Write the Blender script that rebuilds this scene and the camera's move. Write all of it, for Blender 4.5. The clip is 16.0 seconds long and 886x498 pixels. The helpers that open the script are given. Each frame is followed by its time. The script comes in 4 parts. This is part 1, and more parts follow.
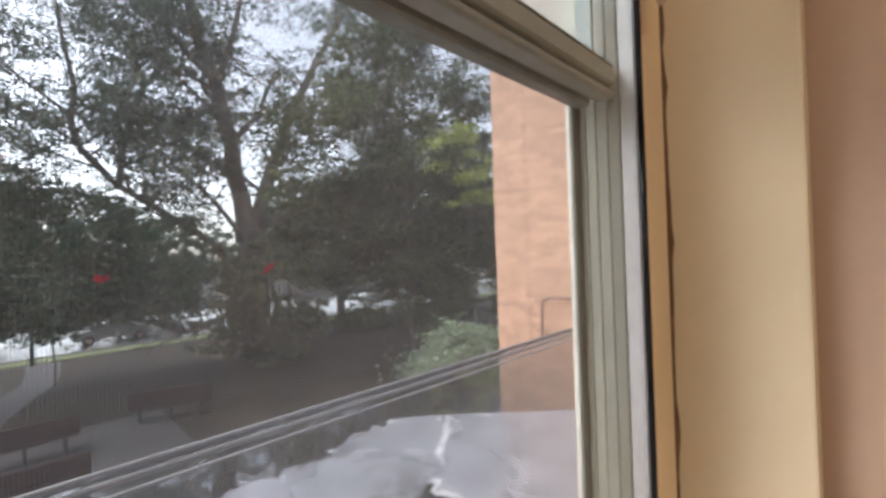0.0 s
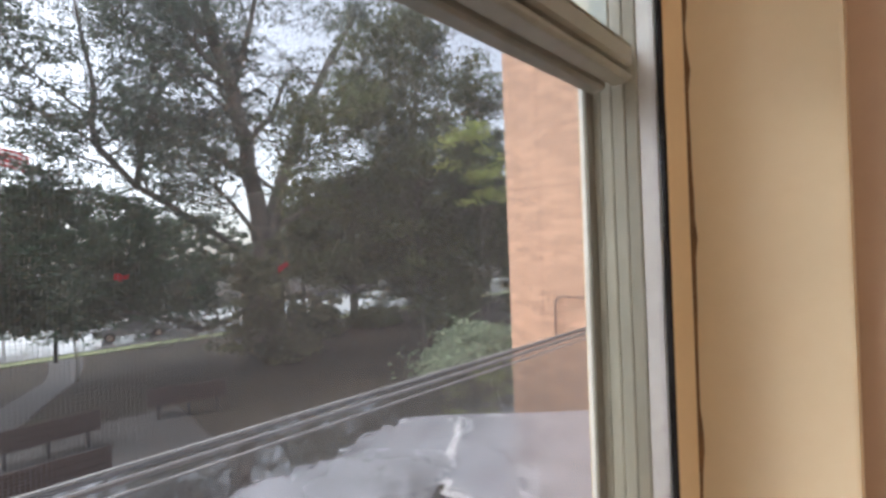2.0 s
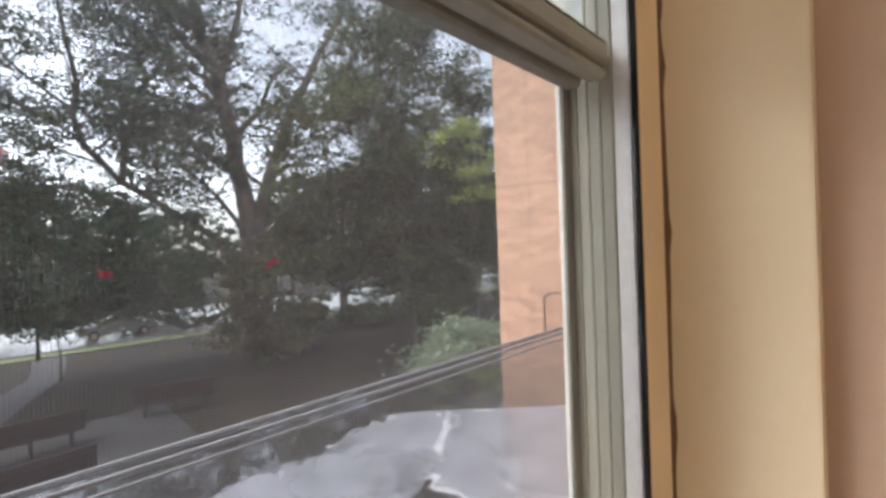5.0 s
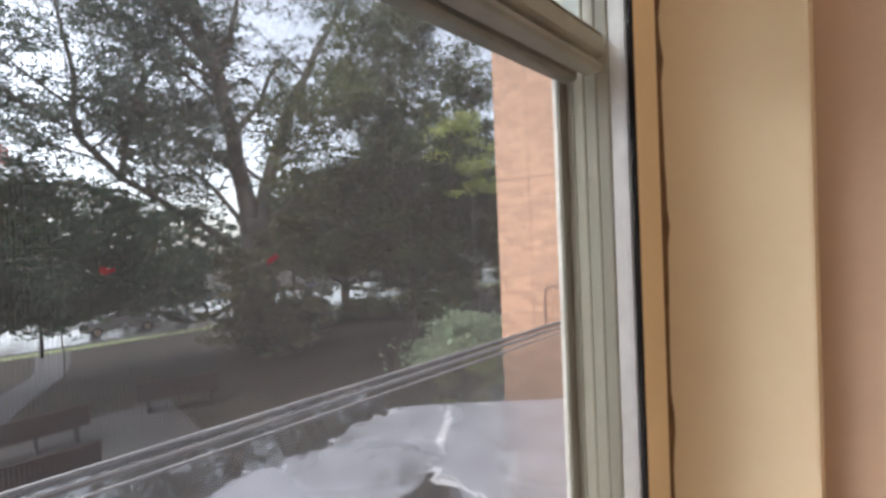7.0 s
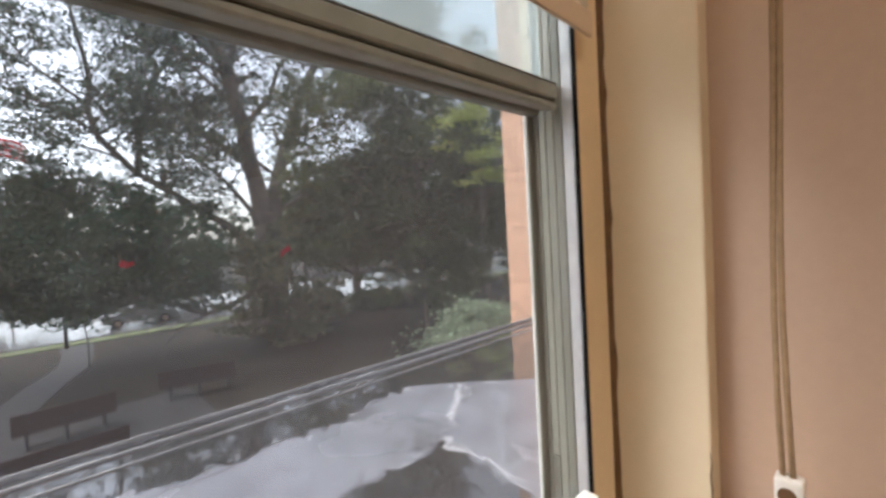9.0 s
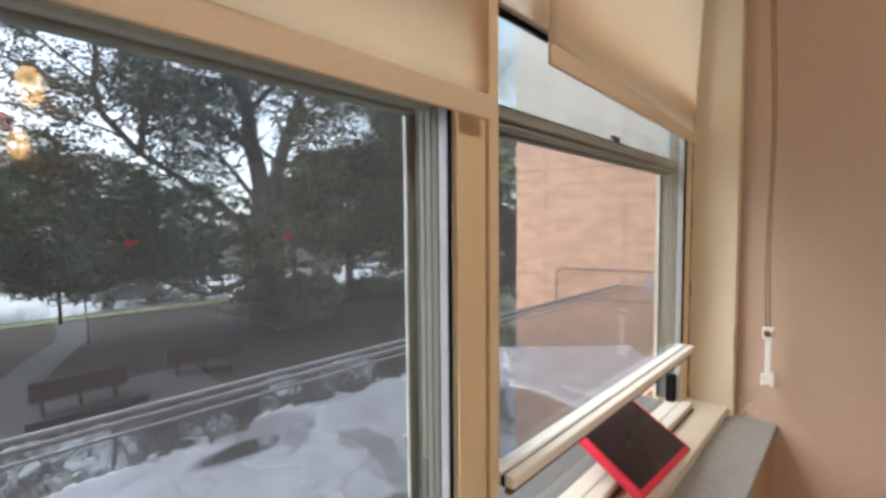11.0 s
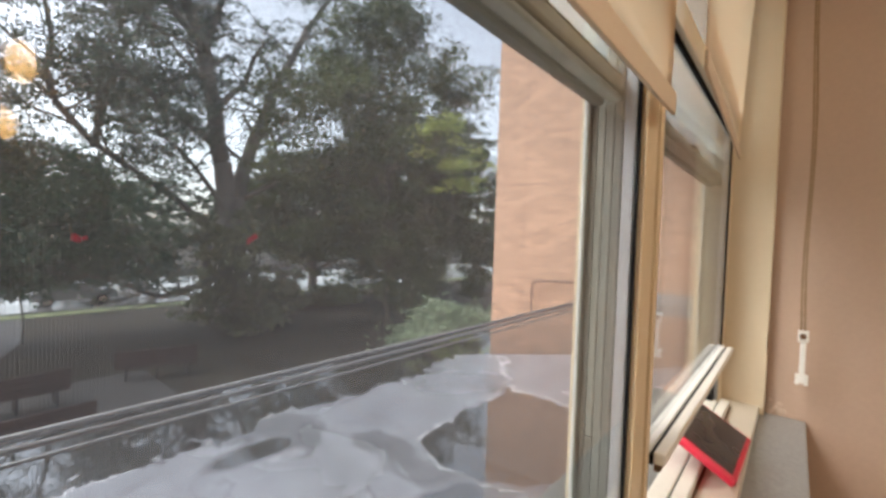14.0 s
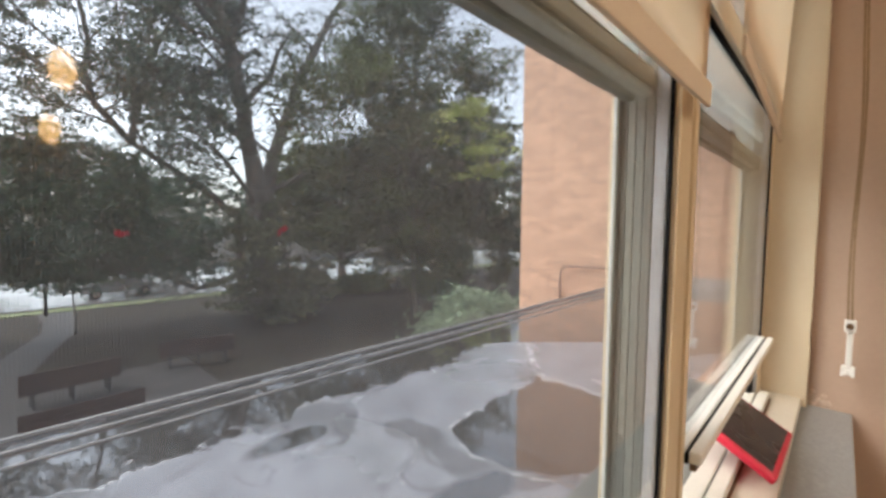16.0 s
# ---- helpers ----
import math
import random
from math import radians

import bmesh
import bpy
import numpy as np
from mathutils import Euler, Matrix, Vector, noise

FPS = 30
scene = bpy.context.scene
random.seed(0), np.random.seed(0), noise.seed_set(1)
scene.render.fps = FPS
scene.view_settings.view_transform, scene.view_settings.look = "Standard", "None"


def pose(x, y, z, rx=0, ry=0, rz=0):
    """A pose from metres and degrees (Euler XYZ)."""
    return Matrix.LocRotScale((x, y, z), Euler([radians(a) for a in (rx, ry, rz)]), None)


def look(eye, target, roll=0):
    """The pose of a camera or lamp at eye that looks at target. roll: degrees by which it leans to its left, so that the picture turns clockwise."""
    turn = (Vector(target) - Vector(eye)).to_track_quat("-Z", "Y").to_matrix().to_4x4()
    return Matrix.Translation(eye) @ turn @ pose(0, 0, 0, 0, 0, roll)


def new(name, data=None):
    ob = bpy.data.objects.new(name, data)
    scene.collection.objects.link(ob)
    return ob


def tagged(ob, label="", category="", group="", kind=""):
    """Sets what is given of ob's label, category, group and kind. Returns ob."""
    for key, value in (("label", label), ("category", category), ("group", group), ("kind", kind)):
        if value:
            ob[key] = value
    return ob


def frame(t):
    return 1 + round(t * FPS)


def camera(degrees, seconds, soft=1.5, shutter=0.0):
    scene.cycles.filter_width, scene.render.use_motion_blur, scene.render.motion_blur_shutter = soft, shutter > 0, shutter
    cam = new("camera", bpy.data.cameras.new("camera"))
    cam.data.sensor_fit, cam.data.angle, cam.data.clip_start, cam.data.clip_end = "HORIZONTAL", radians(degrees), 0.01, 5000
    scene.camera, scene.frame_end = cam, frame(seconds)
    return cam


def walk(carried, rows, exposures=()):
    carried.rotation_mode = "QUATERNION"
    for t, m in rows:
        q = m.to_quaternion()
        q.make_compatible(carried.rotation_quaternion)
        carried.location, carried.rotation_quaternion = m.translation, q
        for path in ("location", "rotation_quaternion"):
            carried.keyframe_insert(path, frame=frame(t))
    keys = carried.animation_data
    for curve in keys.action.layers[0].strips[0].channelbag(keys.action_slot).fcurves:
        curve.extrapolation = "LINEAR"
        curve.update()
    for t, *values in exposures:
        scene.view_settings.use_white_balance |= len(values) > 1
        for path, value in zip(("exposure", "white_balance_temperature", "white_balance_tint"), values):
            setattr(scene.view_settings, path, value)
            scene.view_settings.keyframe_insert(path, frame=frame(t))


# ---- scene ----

cam = camera(92.3, 16.0, soft=3.1)
PATH = [
    (0, (-0.52, -0.193, 1.442), (0.902, 1.214, 1.459), -1.9),
    (0.5, (-0.512, -0.188, 1.439), (0.908, 1.221, 1.453), -1.8),
    (1, (-0.495, -0.178, 1.444), (0.913, 1.242, 1.457), -1.8),
    (1.5, (-0.49, -0.174, 1.441), (0.897, 1.268, 1.451), -1.8),
    (2, (-0.487, -0.176, 1.44), (0.892, 1.273, 1.452), -2.0),
    (2.5, (-0.48, -0.179, 1.443), (0.897, 1.271, 1.455), -2.3),
    (3, (-0.478, -0.182, 1.446), (0.898, 1.27, 1.457), -2.4),
    (3.5, (-0.478, -0.182, 1.446), (0.901, 1.266, 1.457), -2.2),
    (4, (-0.481, -0.188, 1.437), (0.917, 1.242, 1.445), -2.0),
    (6.5, (-0.48, -0.19, 1.436), (0.935, 1.224, 1.416), -1.9),
    (7, (-0.477, -0.192, 1.438), (0.93, 1.229, 1.406), -2.4),
    (7.5, (-0.471, -0.191, 1.445), (0.95, 1.216, 1.42), -2.8),
    (8, (-0.478, -0.2, 1.45), (0.955, 1.195, 1.418), -3.2),
    (8.5, (-0.564, -0.256, 1.458), (0.819, 1.188, 1.416), -3.3),
    (9, (-0.614, -0.345, 1.436), (0.758, 1.109, 1.358), -3.2),
    (9.5, (-0.722, -0.335, 1.436), (0.612, 1.153, 1.348), -3.5),
    (9.7, (-0.777, -0.334, 1.431), (0.566, 1.144, 1.326), -3.5),
    (11.8, (-2.002, -0.521, 1.445), (-0.554, 0.855, 1.35), 0.5),
    (12, (-1.958, -0.488, 1.423), (-0.526, 0.906, 1.334), 0.6),
    (12.5, (-1.859, -0.301, 1.398), (-0.352, 1.012, 1.32), 1.0),
    (13, (-1.905, -0.216, 1.39), (-0.355, 1.045, 1.306), 1.7),
    (13.5, (-1.936, -0.198, 1.395), (-0.38, 1.057, 1.326), 1.9),
    (14, (-1.925, -0.215, 1.387), (-0.385, 1.059, 1.331), 2.0),
    (14.5, (-1.94, -0.223, 1.406), (-0.423, 1.078, 1.322), 1.2),
    (15, (-1.931, -0.213, 1.401), (-0.428, 1.102, 1.286), 1.0),
    (15.5, (-1.944, -0.212, 1.429), (-0.481, 1.145, 1.289), 0.2),
    (16, (-1.93, -0.214, 1.414), (-0.472, 1.15, 1.293), 0.6),
]
walk(cam, [(t, look(eye, target, roll)) for t, eye, target, roll in PATH],
     exposures=[(0, 0.98, 6380, 14), (9.7, 0.98, 6380, 14), (11.8, 0.95, 5900, 9), (12.5, 0.97, 6050, 9), (13.5, 0.96, 6420, 11), (16, 0.96, 6420, 11)])

# world, sun and exposure
ROOF_Z, GROUND_Z = 0.20, -4.0
world = bpy.data.worlds.new("world")
scene.world = world
world.use_nodes = True
wn, wl = world.node_tree.nodes, world.node_tree.links
sky = wn.new("ShaderNodeTexSky")
sky.sky_type, sky.sun_disc = "NISHITA", False
sky.sun_elevation, sky.sun_rotation = radians(49), radians(-57)
sky.air_density, sky.dust_density = 1.0, 2.5
veil = wn.new("ShaderNodeHueSaturation")
veil.inputs["Saturation"].default_value = 0.4
wl.new(sky.outputs[0], veil.inputs["Color"])
wl.new(veil.outputs[0], wn["Background"].inputs["Color"])
wn["Background"].inputs["Strength"].default_value = 0.25
sun = new("sun", bpy.data.lights.new("sun", "SUN"))
sun.data.energy, sun.data.angle, sun.data.color = 1.4, radians(40), (1.0, 0.97, 0.92)
sun.matrix_world = look((-22, 14, 30), (0, 0, 0))


# ---------- materials ----------
def material(name, color, rough=0.6, metal=0.0, vary=0.15, scale=8.0, fine=90.0, bump=0.15, depth=0.002, spec=0.5, stretch=(1, 1, 1), second=None, amount=0.5, per_object=0.0, island=0.0):
    """A principled surface with a broad and a fine variation and a fine relief."""
    m = bpy.data.materials.new(name)
    m.use_nodes = True
    n, l = m.node_tree.nodes, m.node_tree.links
    b = n["Principled BSDF"]
    b.inputs["Roughness"].default_value, b.inputs["Metallic"].default_value = rough, metal
    b.inputs["Specular IOR Level"].default_value = spec
    co = n.new("ShaderNodeTexCoord")
    mp = n.new("ShaderNodeMapping")
    mp.inputs["Scale"].default_value = stretch
    l.new(co.outputs["Object"], mp.inputs["Vector"])
    big, small = n.new("ShaderNodeTexNoise"), n.new("ShaderNodeTexNoise")
    for t, s in ((big, scale), (small, fine)):
        t.inputs["Scale"].default_value, t.inputs["Detail"].default_value = s, 5.0
        l.new(mp.outputs[0], t.inputs["Vector"])
    ramp = n.new("ShaderNodeMix")
    ramp.data_type = "RGBA"
    dark = tuple(c * (1 - vary) for c in color)
    light = tuple(min(1, c * (1 + vary)) for c in (second or color))
    ramp.inputs[6].default_value, ramp.inputs[7].default_value = (*dark, 1), (*light, 1)
    mx = n.new("ShaderNodeMath")
    mx.operation = "MULTIPLY_ADD"
    mx.inputs[1].default_value = 2.2
    mx.inputs[2].default_value = -0.6
    mx.use_clamp = True
    l.new(big.outputs["Fac"], mx.inputs[0])
    l.new(mx.outputs[0], ramp.inputs[0])
    fin = n.new("ShaderNodeMix")
    fin.data_type, fin.blend_type = "RGBA", "OVERLAY"
    fin.inputs[0].default_value = amount * 0.5
    l.new(ramp.outputs[2], fin.inputs[6])
    l.new(small.outputs["Fac"], fin.inputs[7])
    out = fin.outputs[2]
    if per_object or island:
        hv = n.new("ShaderNodeHueSaturation")
        src = n.new("ShaderNodeObjectInfo").outputs["Random"] if per_object else n.new("ShaderNodeNewGeometry").outputs["Random Per Island"]
        mr = n.new("ShaderNodeMapRange")
        k = per_object or island
        mr.inputs["To Min"].default_value, mr.inputs["To Max"].default_value = 1 - k, 1 + k
        l.new(src, mr.inputs["Value"])
        l.new(mr.outputs[0], hv.inputs["Value"])
        l.new(out, hv.inputs["Color"])
        out = hv.outputs[0]
    l.new(out, b.inputs["Base Color"])
    if bump:
        bp = n.new("ShaderNodeBump")
        bp.inputs["Strength"].default_value, bp.inputs["Distance"].default_value = bump, depth
        l.new(small.outputs["Fac"], bp.inputs["Height"])
        l.new(bp.outputs[0], b.inputs["Normal"])
    rr = n.new("ShaderNodeMapRange")
    rr.inputs["To Min"].default_value, rr.inputs["To Max"].default_value = max(0.02, rough - 0.1), min(1, rough + 0.1)
    l.new(big.outputs["Fac"], rr.inputs["Value"])
    l.new(rr.outputs[0], b.inputs["Roughness"])
    return m


def glass_material(name, tint, gloss=1.0):
    """Thin clear pane: straight view through, with a Fresnel mirror image on top."""
    m = bpy.data.materials.new(name)
    m.use_nodes = True
    n, l = m.node_tree.nodes, m.node_tree.links
    n.remove(n["Principled BSDF"])
    tr, gl, mix, lw = n.new("ShaderNodeBsdfTransparent"), n.new("ShaderNodeBsdfGlossy"), n.new("ShaderNodeMixShader"), n.new("ShaderNodeLayerWeight")
    tr.inputs[0].default_value = (*tint, 1)
    gl.inputs["Roughness"].default_value = 0.035
    lw.inputs["Blend"].default_value = 0.5
    pw, sc = n.new("ShaderNodeMath"), n.new("ShaderNodeMath")
    pw.operation, sc.operation = "POWER", "MULTIPLY_ADD"
    pw.inputs[1].default_value = 5.0
    sc.inputs[1].default_value, sc.inputs[2].default_value = 0.9 * gloss, 0.035 * gloss
    l.new(lw.outputs["Facing"], pw.inputs[0])
    l.new(pw.outputs[0], sc.inputs[0])
    l.new(sc.outputs[0], mix.inputs[0])
    l.new(tr.outputs[0], mix.inputs[1])
    l.new(gl.outputs[0], mix.inputs[2])
    l.new(mix.outputs[0], n["Material Output"].inputs[0])
    return m


def hazy_glass(name, tint, haze):
    """A pane with a whitish haze mixed over it as a pale scattering layer."""
    m = glass_material(name, tint)
    n, l = m.node_tree.nodes, m.node_tree.links
    mixed = n["Material Output"].inputs[0].links[0].from_socket
    film, soft, grain, add, over = n.new("ShaderNodeBsdfTranslucent"), n.new("ShaderNodeBsdfDiffuse"), n.new("ShaderNodeTexNoise"), n.new("ShaderNodeMixShader"), n.new("ShaderNodeMixShader")
    film.inputs[0].default_value, soft.inputs[0].default_value = (0.78, 0.86, 0.88, 1), (0.75, 0.80, 0.80, 1)
    grain.inputs["Scale"].default_value = 6.0
    mr = n.new("ShaderNodeMapRange")
    mr.inputs["To Min"].default_value, mr.inputs["To Max"].default_value = haze * 0.7, haze * 1.3
    l.new(grain.outputs["Fac"], mr.inputs["Value"])
    l.new(film.outputs[0], add.inputs[1])
    l.new(soft.outputs[0], add.inputs[2])
    l.new(mr.outputs[0], over.inputs[0])
    l.new(mixed, over.inputs[1])
    l.new(add.outputs[0], over.inputs[2])
    l.new(over.outputs[0], n["Material Output"].inputs[0])
    return m


def screen_material(pitch, cover):
    """Woven insect mesh: grey wire with open squares between."""
    m = bpy.data.materials.new("insect_mesh")
    m.use_nodes = True
    n, l = m.node_tree.nodes, m.node_tree.links
    b = n["Principled BSDF"]
    b.inputs["Base Color"].default_value = (0.12, 0.12, 0.13, 1)
    b.inputs["Roughness"].default_value = 0.5
    thin, wires = n.new("ShaderNodeBsdfTranslucent"), n.new("ShaderNodeMixShader")
    thin.inputs[0].default_value = (0.16, 0.165, 0.18, 1)
    wires.inputs[0].default_value = 0.5
    l.new(b.outputs[0], wires.inputs[1])
    l.new(thin.outputs[0], wires.inputs[2])
    co, sep = n.new("ShaderNodeTexCoord"), n.new("ShaderNodeSeparateXYZ")
    l.new(co.outputs["Object"], sep.inputs[0])

    def wire(axis):
        a = n.new("ShaderNodeMath")
        a.operation = "DIVIDE"
        a.inputs[1].default_value = pitch
        l.new(sep.outputs[axis], a.inputs[0])
        f = n.new("ShaderNodeMath")
        f.operation = "FRACT"
        l.new(a.outputs[0], f.inputs[0])
        g = n.new("ShaderNodeMath")
        g.operation = "LESS_THAN"
        g.inputs[1].default_value = cover
        l.new(f.outputs[0], g.inputs[0])
        return g
    mxm = n.new("ShaderNodeMath")
    mxm.operation = "MAXIMUM"
    l.new(wire(0).outputs[0], mxm.inputs[0])
    l.new(wire(2).outputs[0], mxm.inputs[1])
    tr, mix = n.new("ShaderNodeBsdfTransparent"), n.new("ShaderNodeMixShader")
    l.new(mxm.outputs[0], mix.inputs[0])
    l.new(tr.outputs[0], mix.inputs[1])
    l.new(wires.outputs[0], mix.inputs[2])
    l.new(mix.outputs[0], n["Material Output"].inputs[0])
    return m


def roof_material():
    """Wet membrane: mirror-like films of water, paler damp sheet between them, bright rims where they meet."""
    m = bpy.data.materials.new("wet_membrane")
    m.use_nodes = True
    n, l = m.node_tree.nodes, m.node_tree.links
    b = n["Principled BSDF"]
    co = n.new("ShaderNodeTexCoord")

    def noise_tex(scale, detail, distortion=0.0):
        t = n.new("ShaderNodeTexNoise")
        t.inputs["Scale"].default_value, t.inputs["Detail"].default_value, t.inputs["Distortion"].default_value = scale, detail, distortion
        l.new(co.outputs["Object"], t.inputs["Vector"])
        return t.outputs["Fac"]

    def ranged(value, a, b2, lo, hi, smooth=True):
        r = n.new("ShaderNodeMapRange")
        r.interpolation_type = "SMOOTHSTEP" if smooth else "LINEAR"
        for key, v in (("From Min", a), ("From Max", b2), ("To Min", lo), ("To Max", hi)):
            r.inputs[key].default_value = v
        l.new(value, r.inputs["Value"])
        return r.outputs[0]
    sep = n.new("ShaderNodeSeparateXYZ")
    l.new(co.outputs["Object"], sep.inputs[0])

    def calc(op, x, y):
        k = n.new("ShaderNodeMath")
        k.operation = op
        for i, v in enumerate((x, y)):
            if isinstance(v, (int, float)):
                k.inputs[i].default_value = v
            else:
                l.new(v, k.inputs[i])
        return k.outputs[0]

    wander = calc("SUBTRACT", noise_tex(1.6, 4.0, 0.4), 0.5)
    wander2 = calc("SUBTRACT", noise_tex(0.9, 4.0, 0.9), 0.5)
    X, Y = sep.outputs["X"], sep.outputs["Y"]

    def round_pool(cx, cy, rx, ry, rough):
        """Below zero inside an uneven oval."""
        u, v = calc("DIVIDE", calc("SUBTRACT", X, cx), rx), calc("DIVIDE", calc("SUBTRACT", Y, cy), ry)
        d = calc("SUBTRACT", calc("SQRT", calc("ADD", calc("MULTIPLY", u, u), calc("MULTIPLY", v, v)), 0.0), 1.0)
        return calc("MULTIPLY", calc("ADD", d, calc("MULTIPLY", wander, rough)), min(rx, ry))

    # water stands along the roof's edge, in the low corner by the brick wing and in a few hollows
    gutter = calc("ADD", calc("ADD", calc("SUBTRACT", 2.28, Y), calc("MULTIPLY", wander2, 0.7)), calc("MULTIPLY", calc("SUBTRACT", noise_tex(5.0, 4.0, 1.2), 0.5), 0.45))
    corner = calc("ADD", calc("SUBTRACT", 3.82, calc("ADD", Y, calc("MULTIPLY", X, 0.95))), calc("MULTIPLY", wander, 0.25))
    pools = calc("MINIMUM", gutter, corner)
    # the pool under the window ends in a point against a pale-rimmed ridge
    ridge = calc("SUBTRACT", X, calc("ADD", calc("MULTIPLY", Y, 0.2), 0.76))
    head = calc("SUBTRACT", calc("ADD", Y, calc("MULTIPLY", calc("ABSOLUTE", calc("SUBTRACT", X, 0.95), 0.0), 0.12)), 1.53)
    sag = calc("SUBTRACT", Y, 1.05)
    left = calc("SUBTRACT", calc("SUBTRACT", calc("MULTIPLY", calc("MULTIPLY", sag, sag), 1.3), 0.24), X)
    foot = calc("SUBTRACT", calc("SUBTRACT", 0.58, Y), calc("MULTIPLY", X, 0.18))
    near = calc("MAXIMUM", calc("MAXIMUM", head, ridge), calc("MAXIMUM", left, foot))
    pools = calc("MINIMUM", pools, calc("ADD", calc("ADD", near, calc("MULTIPLY", wander, 0.34)), calc("MULTIPLY", calc("SUBTRACT", noise_tex(6.0, 4.0, 0.8), 0.5), 0.20)))
    shores = pools
    for cx, cy, rx, ry, rough in ((-0.80, 1.97, 0.24, 0.11, 1.5), (-0.50, 0.92, 0.28, 0.12, 1.8), (-1.33, 1.58, 0.09, 0.07, 1.2), (-2.4, 1.3, 0.7, 0.3, 2.2), (3.6, 0.9, 0.9, 0.35, 1.8)):
        pools = calc("MINIMUM", pools, round_pool(cx, cy, rx, ry, rough))
    water = ranged(pools, -0.03, 0.035, 1.0, 0.0)
    speck = ranged(noise_tex(3.5, 2.0), 0.5, 0.6, 0.0, 1.0)
    rim_line = calc("MULTIPLY", ranged(shores, 0.0, 0.012, 0.0, 0.7), ranged(shores, 0.015, 0.035, 1.0, 0.0))
    bent = calc("SUBTRACT", X, calc("ADD", calc("MAXIMUM", calc("MULTIPLY", calc("SUBTRACT", Y, 1.45), 1.2), 0.0), 1.03))
    bent = calc("ABSOLUTE", calc("ADD", calc("ADD", bent, calc("MULTIPLY", wander, 0.30)), calc("MULTIPLY", calc("SUBTRACT", noise_tex(11.0, 4.0, 0.8), 0.5), 0.12)), 0.0)
    wide = ranged(Y, 1.40, 1.60, 0.35, 1.0)
    ends = calc("MULTIPLY", ranged(Y, 1.95, 2.15, 1.0, 0.0), ranged(Y, 0.85, 1.0, 0.0, 1.0))
    strip = calc("MULTIPLY", ranged(calc("DIVIDE", bent, wide), 0.015, 0.05, 0.85, 0.0), calc("MULTIPLY", ends, ranged(noise_tex(4.0, 3.0), 0.42, 0.52, 0.0, 1.0)))
    rim = calc("MAXIMUM", calc("MULTIPLY", rim_line, speck), strip)
    mix = n.new("ShaderNodeMix")
    mix.data_type = "RGBA"
    mix.inputs[6].default_value, mix.inputs[7].default_value = (0.25, 0.255, 0.28, 1), (0.036, 0.033, 0.032, 1)
    damp = calc("MULTIPLY", ranged(noise_tex(1.3, 3.0, 1.0), 0.52, 0.57, 0.0, 0.5), ranged(X, 0.95, 1.15, 1.0, 0.0))
    l.new(calc("MAXIMUM", water, damp), mix.inputs[0])
    stain = n.new("ShaderNodeMix")
    stain.data_type, stain.blend_type = "RGBA", "OVERLAY"
    stain.inputs[0].default_value = 0.45
    l.new(mix.outputs[2], stain.inputs[6])
    l.new(noise_tex(4.0, 7.0), stain.inputs[7])
    creases = ranged(calc("ABSOLUTE", calc("SUBTRACT", noise_tex(1.15, 2.5, 1.4), 0.5), 0.0), 0.0, 0.022, 0.5, 0.0)
    crease = n.new("ShaderNodeMix")
    crease.data_type = "RGBA"
    crease.inputs[7].default_value = (0.085, 0.083, 0.085, 1)
    l.new(calc("MULTIPLY", creases, ranged(noise_tex(2.2, 2.0), 0.45, 0.58, 0.0, 1.0)), crease.inputs[0])
    l.new(stain.outputs[2], crease.inputs[6])
    # whitish colour along the broken rims and the bent strip
    pale_rim = n.new("ShaderNodeMix")
    pale_rim.data_type = "RGBA"
    pale_rim.inputs[7].default_value = (0.62, 0.62, 0.63, 1)
    l.new(rim, pale_rim.inputs[0])
    l.new(crease.outputs[2], pale_rim.inputs[6])
    l.new(pale_rim.outputs[2], b.inputs["Base Color"])
    patch = noise_tex(1.7, 4.0, 0.5)
    film = n.new("ShaderNodeMath")
    film.operation = "MULTIPLY_ADD"
    film.inputs[1].default_value = 0.30
    l.new(patch, film.inputs[0])
    l.new(ranged(water, 0, 1, 0.10, -0.16, False), film.inputs[2])
    film.use_clamp = True
    l.new(film.outputs[0], b.inputs["Roughness"])
    b.inputs["Specular IOR Level"].default_value = 1.0
    l.new(ranged(water, 0, 1, 0.15, 1.0, False), b.inputs["Coat Weight"])
    b.inputs["Coat Roughness"].default_value, b.inputs["Coat IOR"].default_value = 0.02, 1.6
    ripple = noise_tex(9.0, 3.0)
    bp = n.new("ShaderNodeBump")
    bp.inputs["Strength"].default_value, bp.inputs["Distance"].default_value = 0.6, 0.006
    drops = calc("MULTIPLY", calc("MULTIPLY", noise_tex(38.0, 2.0, 0.6), ranged(round_pool(0.38, 1.90, 0.26, 0.17, 0.5), -0.05, 0.0, 1.0, 0.0)), 0.9)
    l.new(calc("ADD", calc("MULTIPLY", ripple, ranged(water, 0, 1, 1.0, 0.30, False)), drops), bp.inputs["Height"])
    l.new(bp.outputs[0], b.inputs["Normal"])
    return m


def leaf_material(name, color, second):
    m = material(name, color, rough=0.45, vary=0.25, scale=0.35, fine=3.0, bump=0, second=second, island=0.35)
    b = m.node_tree.nodes["Principled BSDF"]
    src = b.inputs["Base Color"].links[0].from_socket
    tl, mx = m.node_tree.nodes.new("ShaderNodeBsdfTranslucent"), m.node_tree.nodes.new("ShaderNodeMixShader")
    m.node_tree.links.new(src, tl.inputs[0])
    mx.inputs[0].default_value = 0.45
    m.node_tree.links.new(b.outputs[0], mx.inputs[1])
    m.node_tree.links.new(tl.outputs[0], mx.inputs[2])
    m.node_tree.links.new(mx.outputs[0], m.node_tree.nodes["Material Output"].inputs[0])
    return m


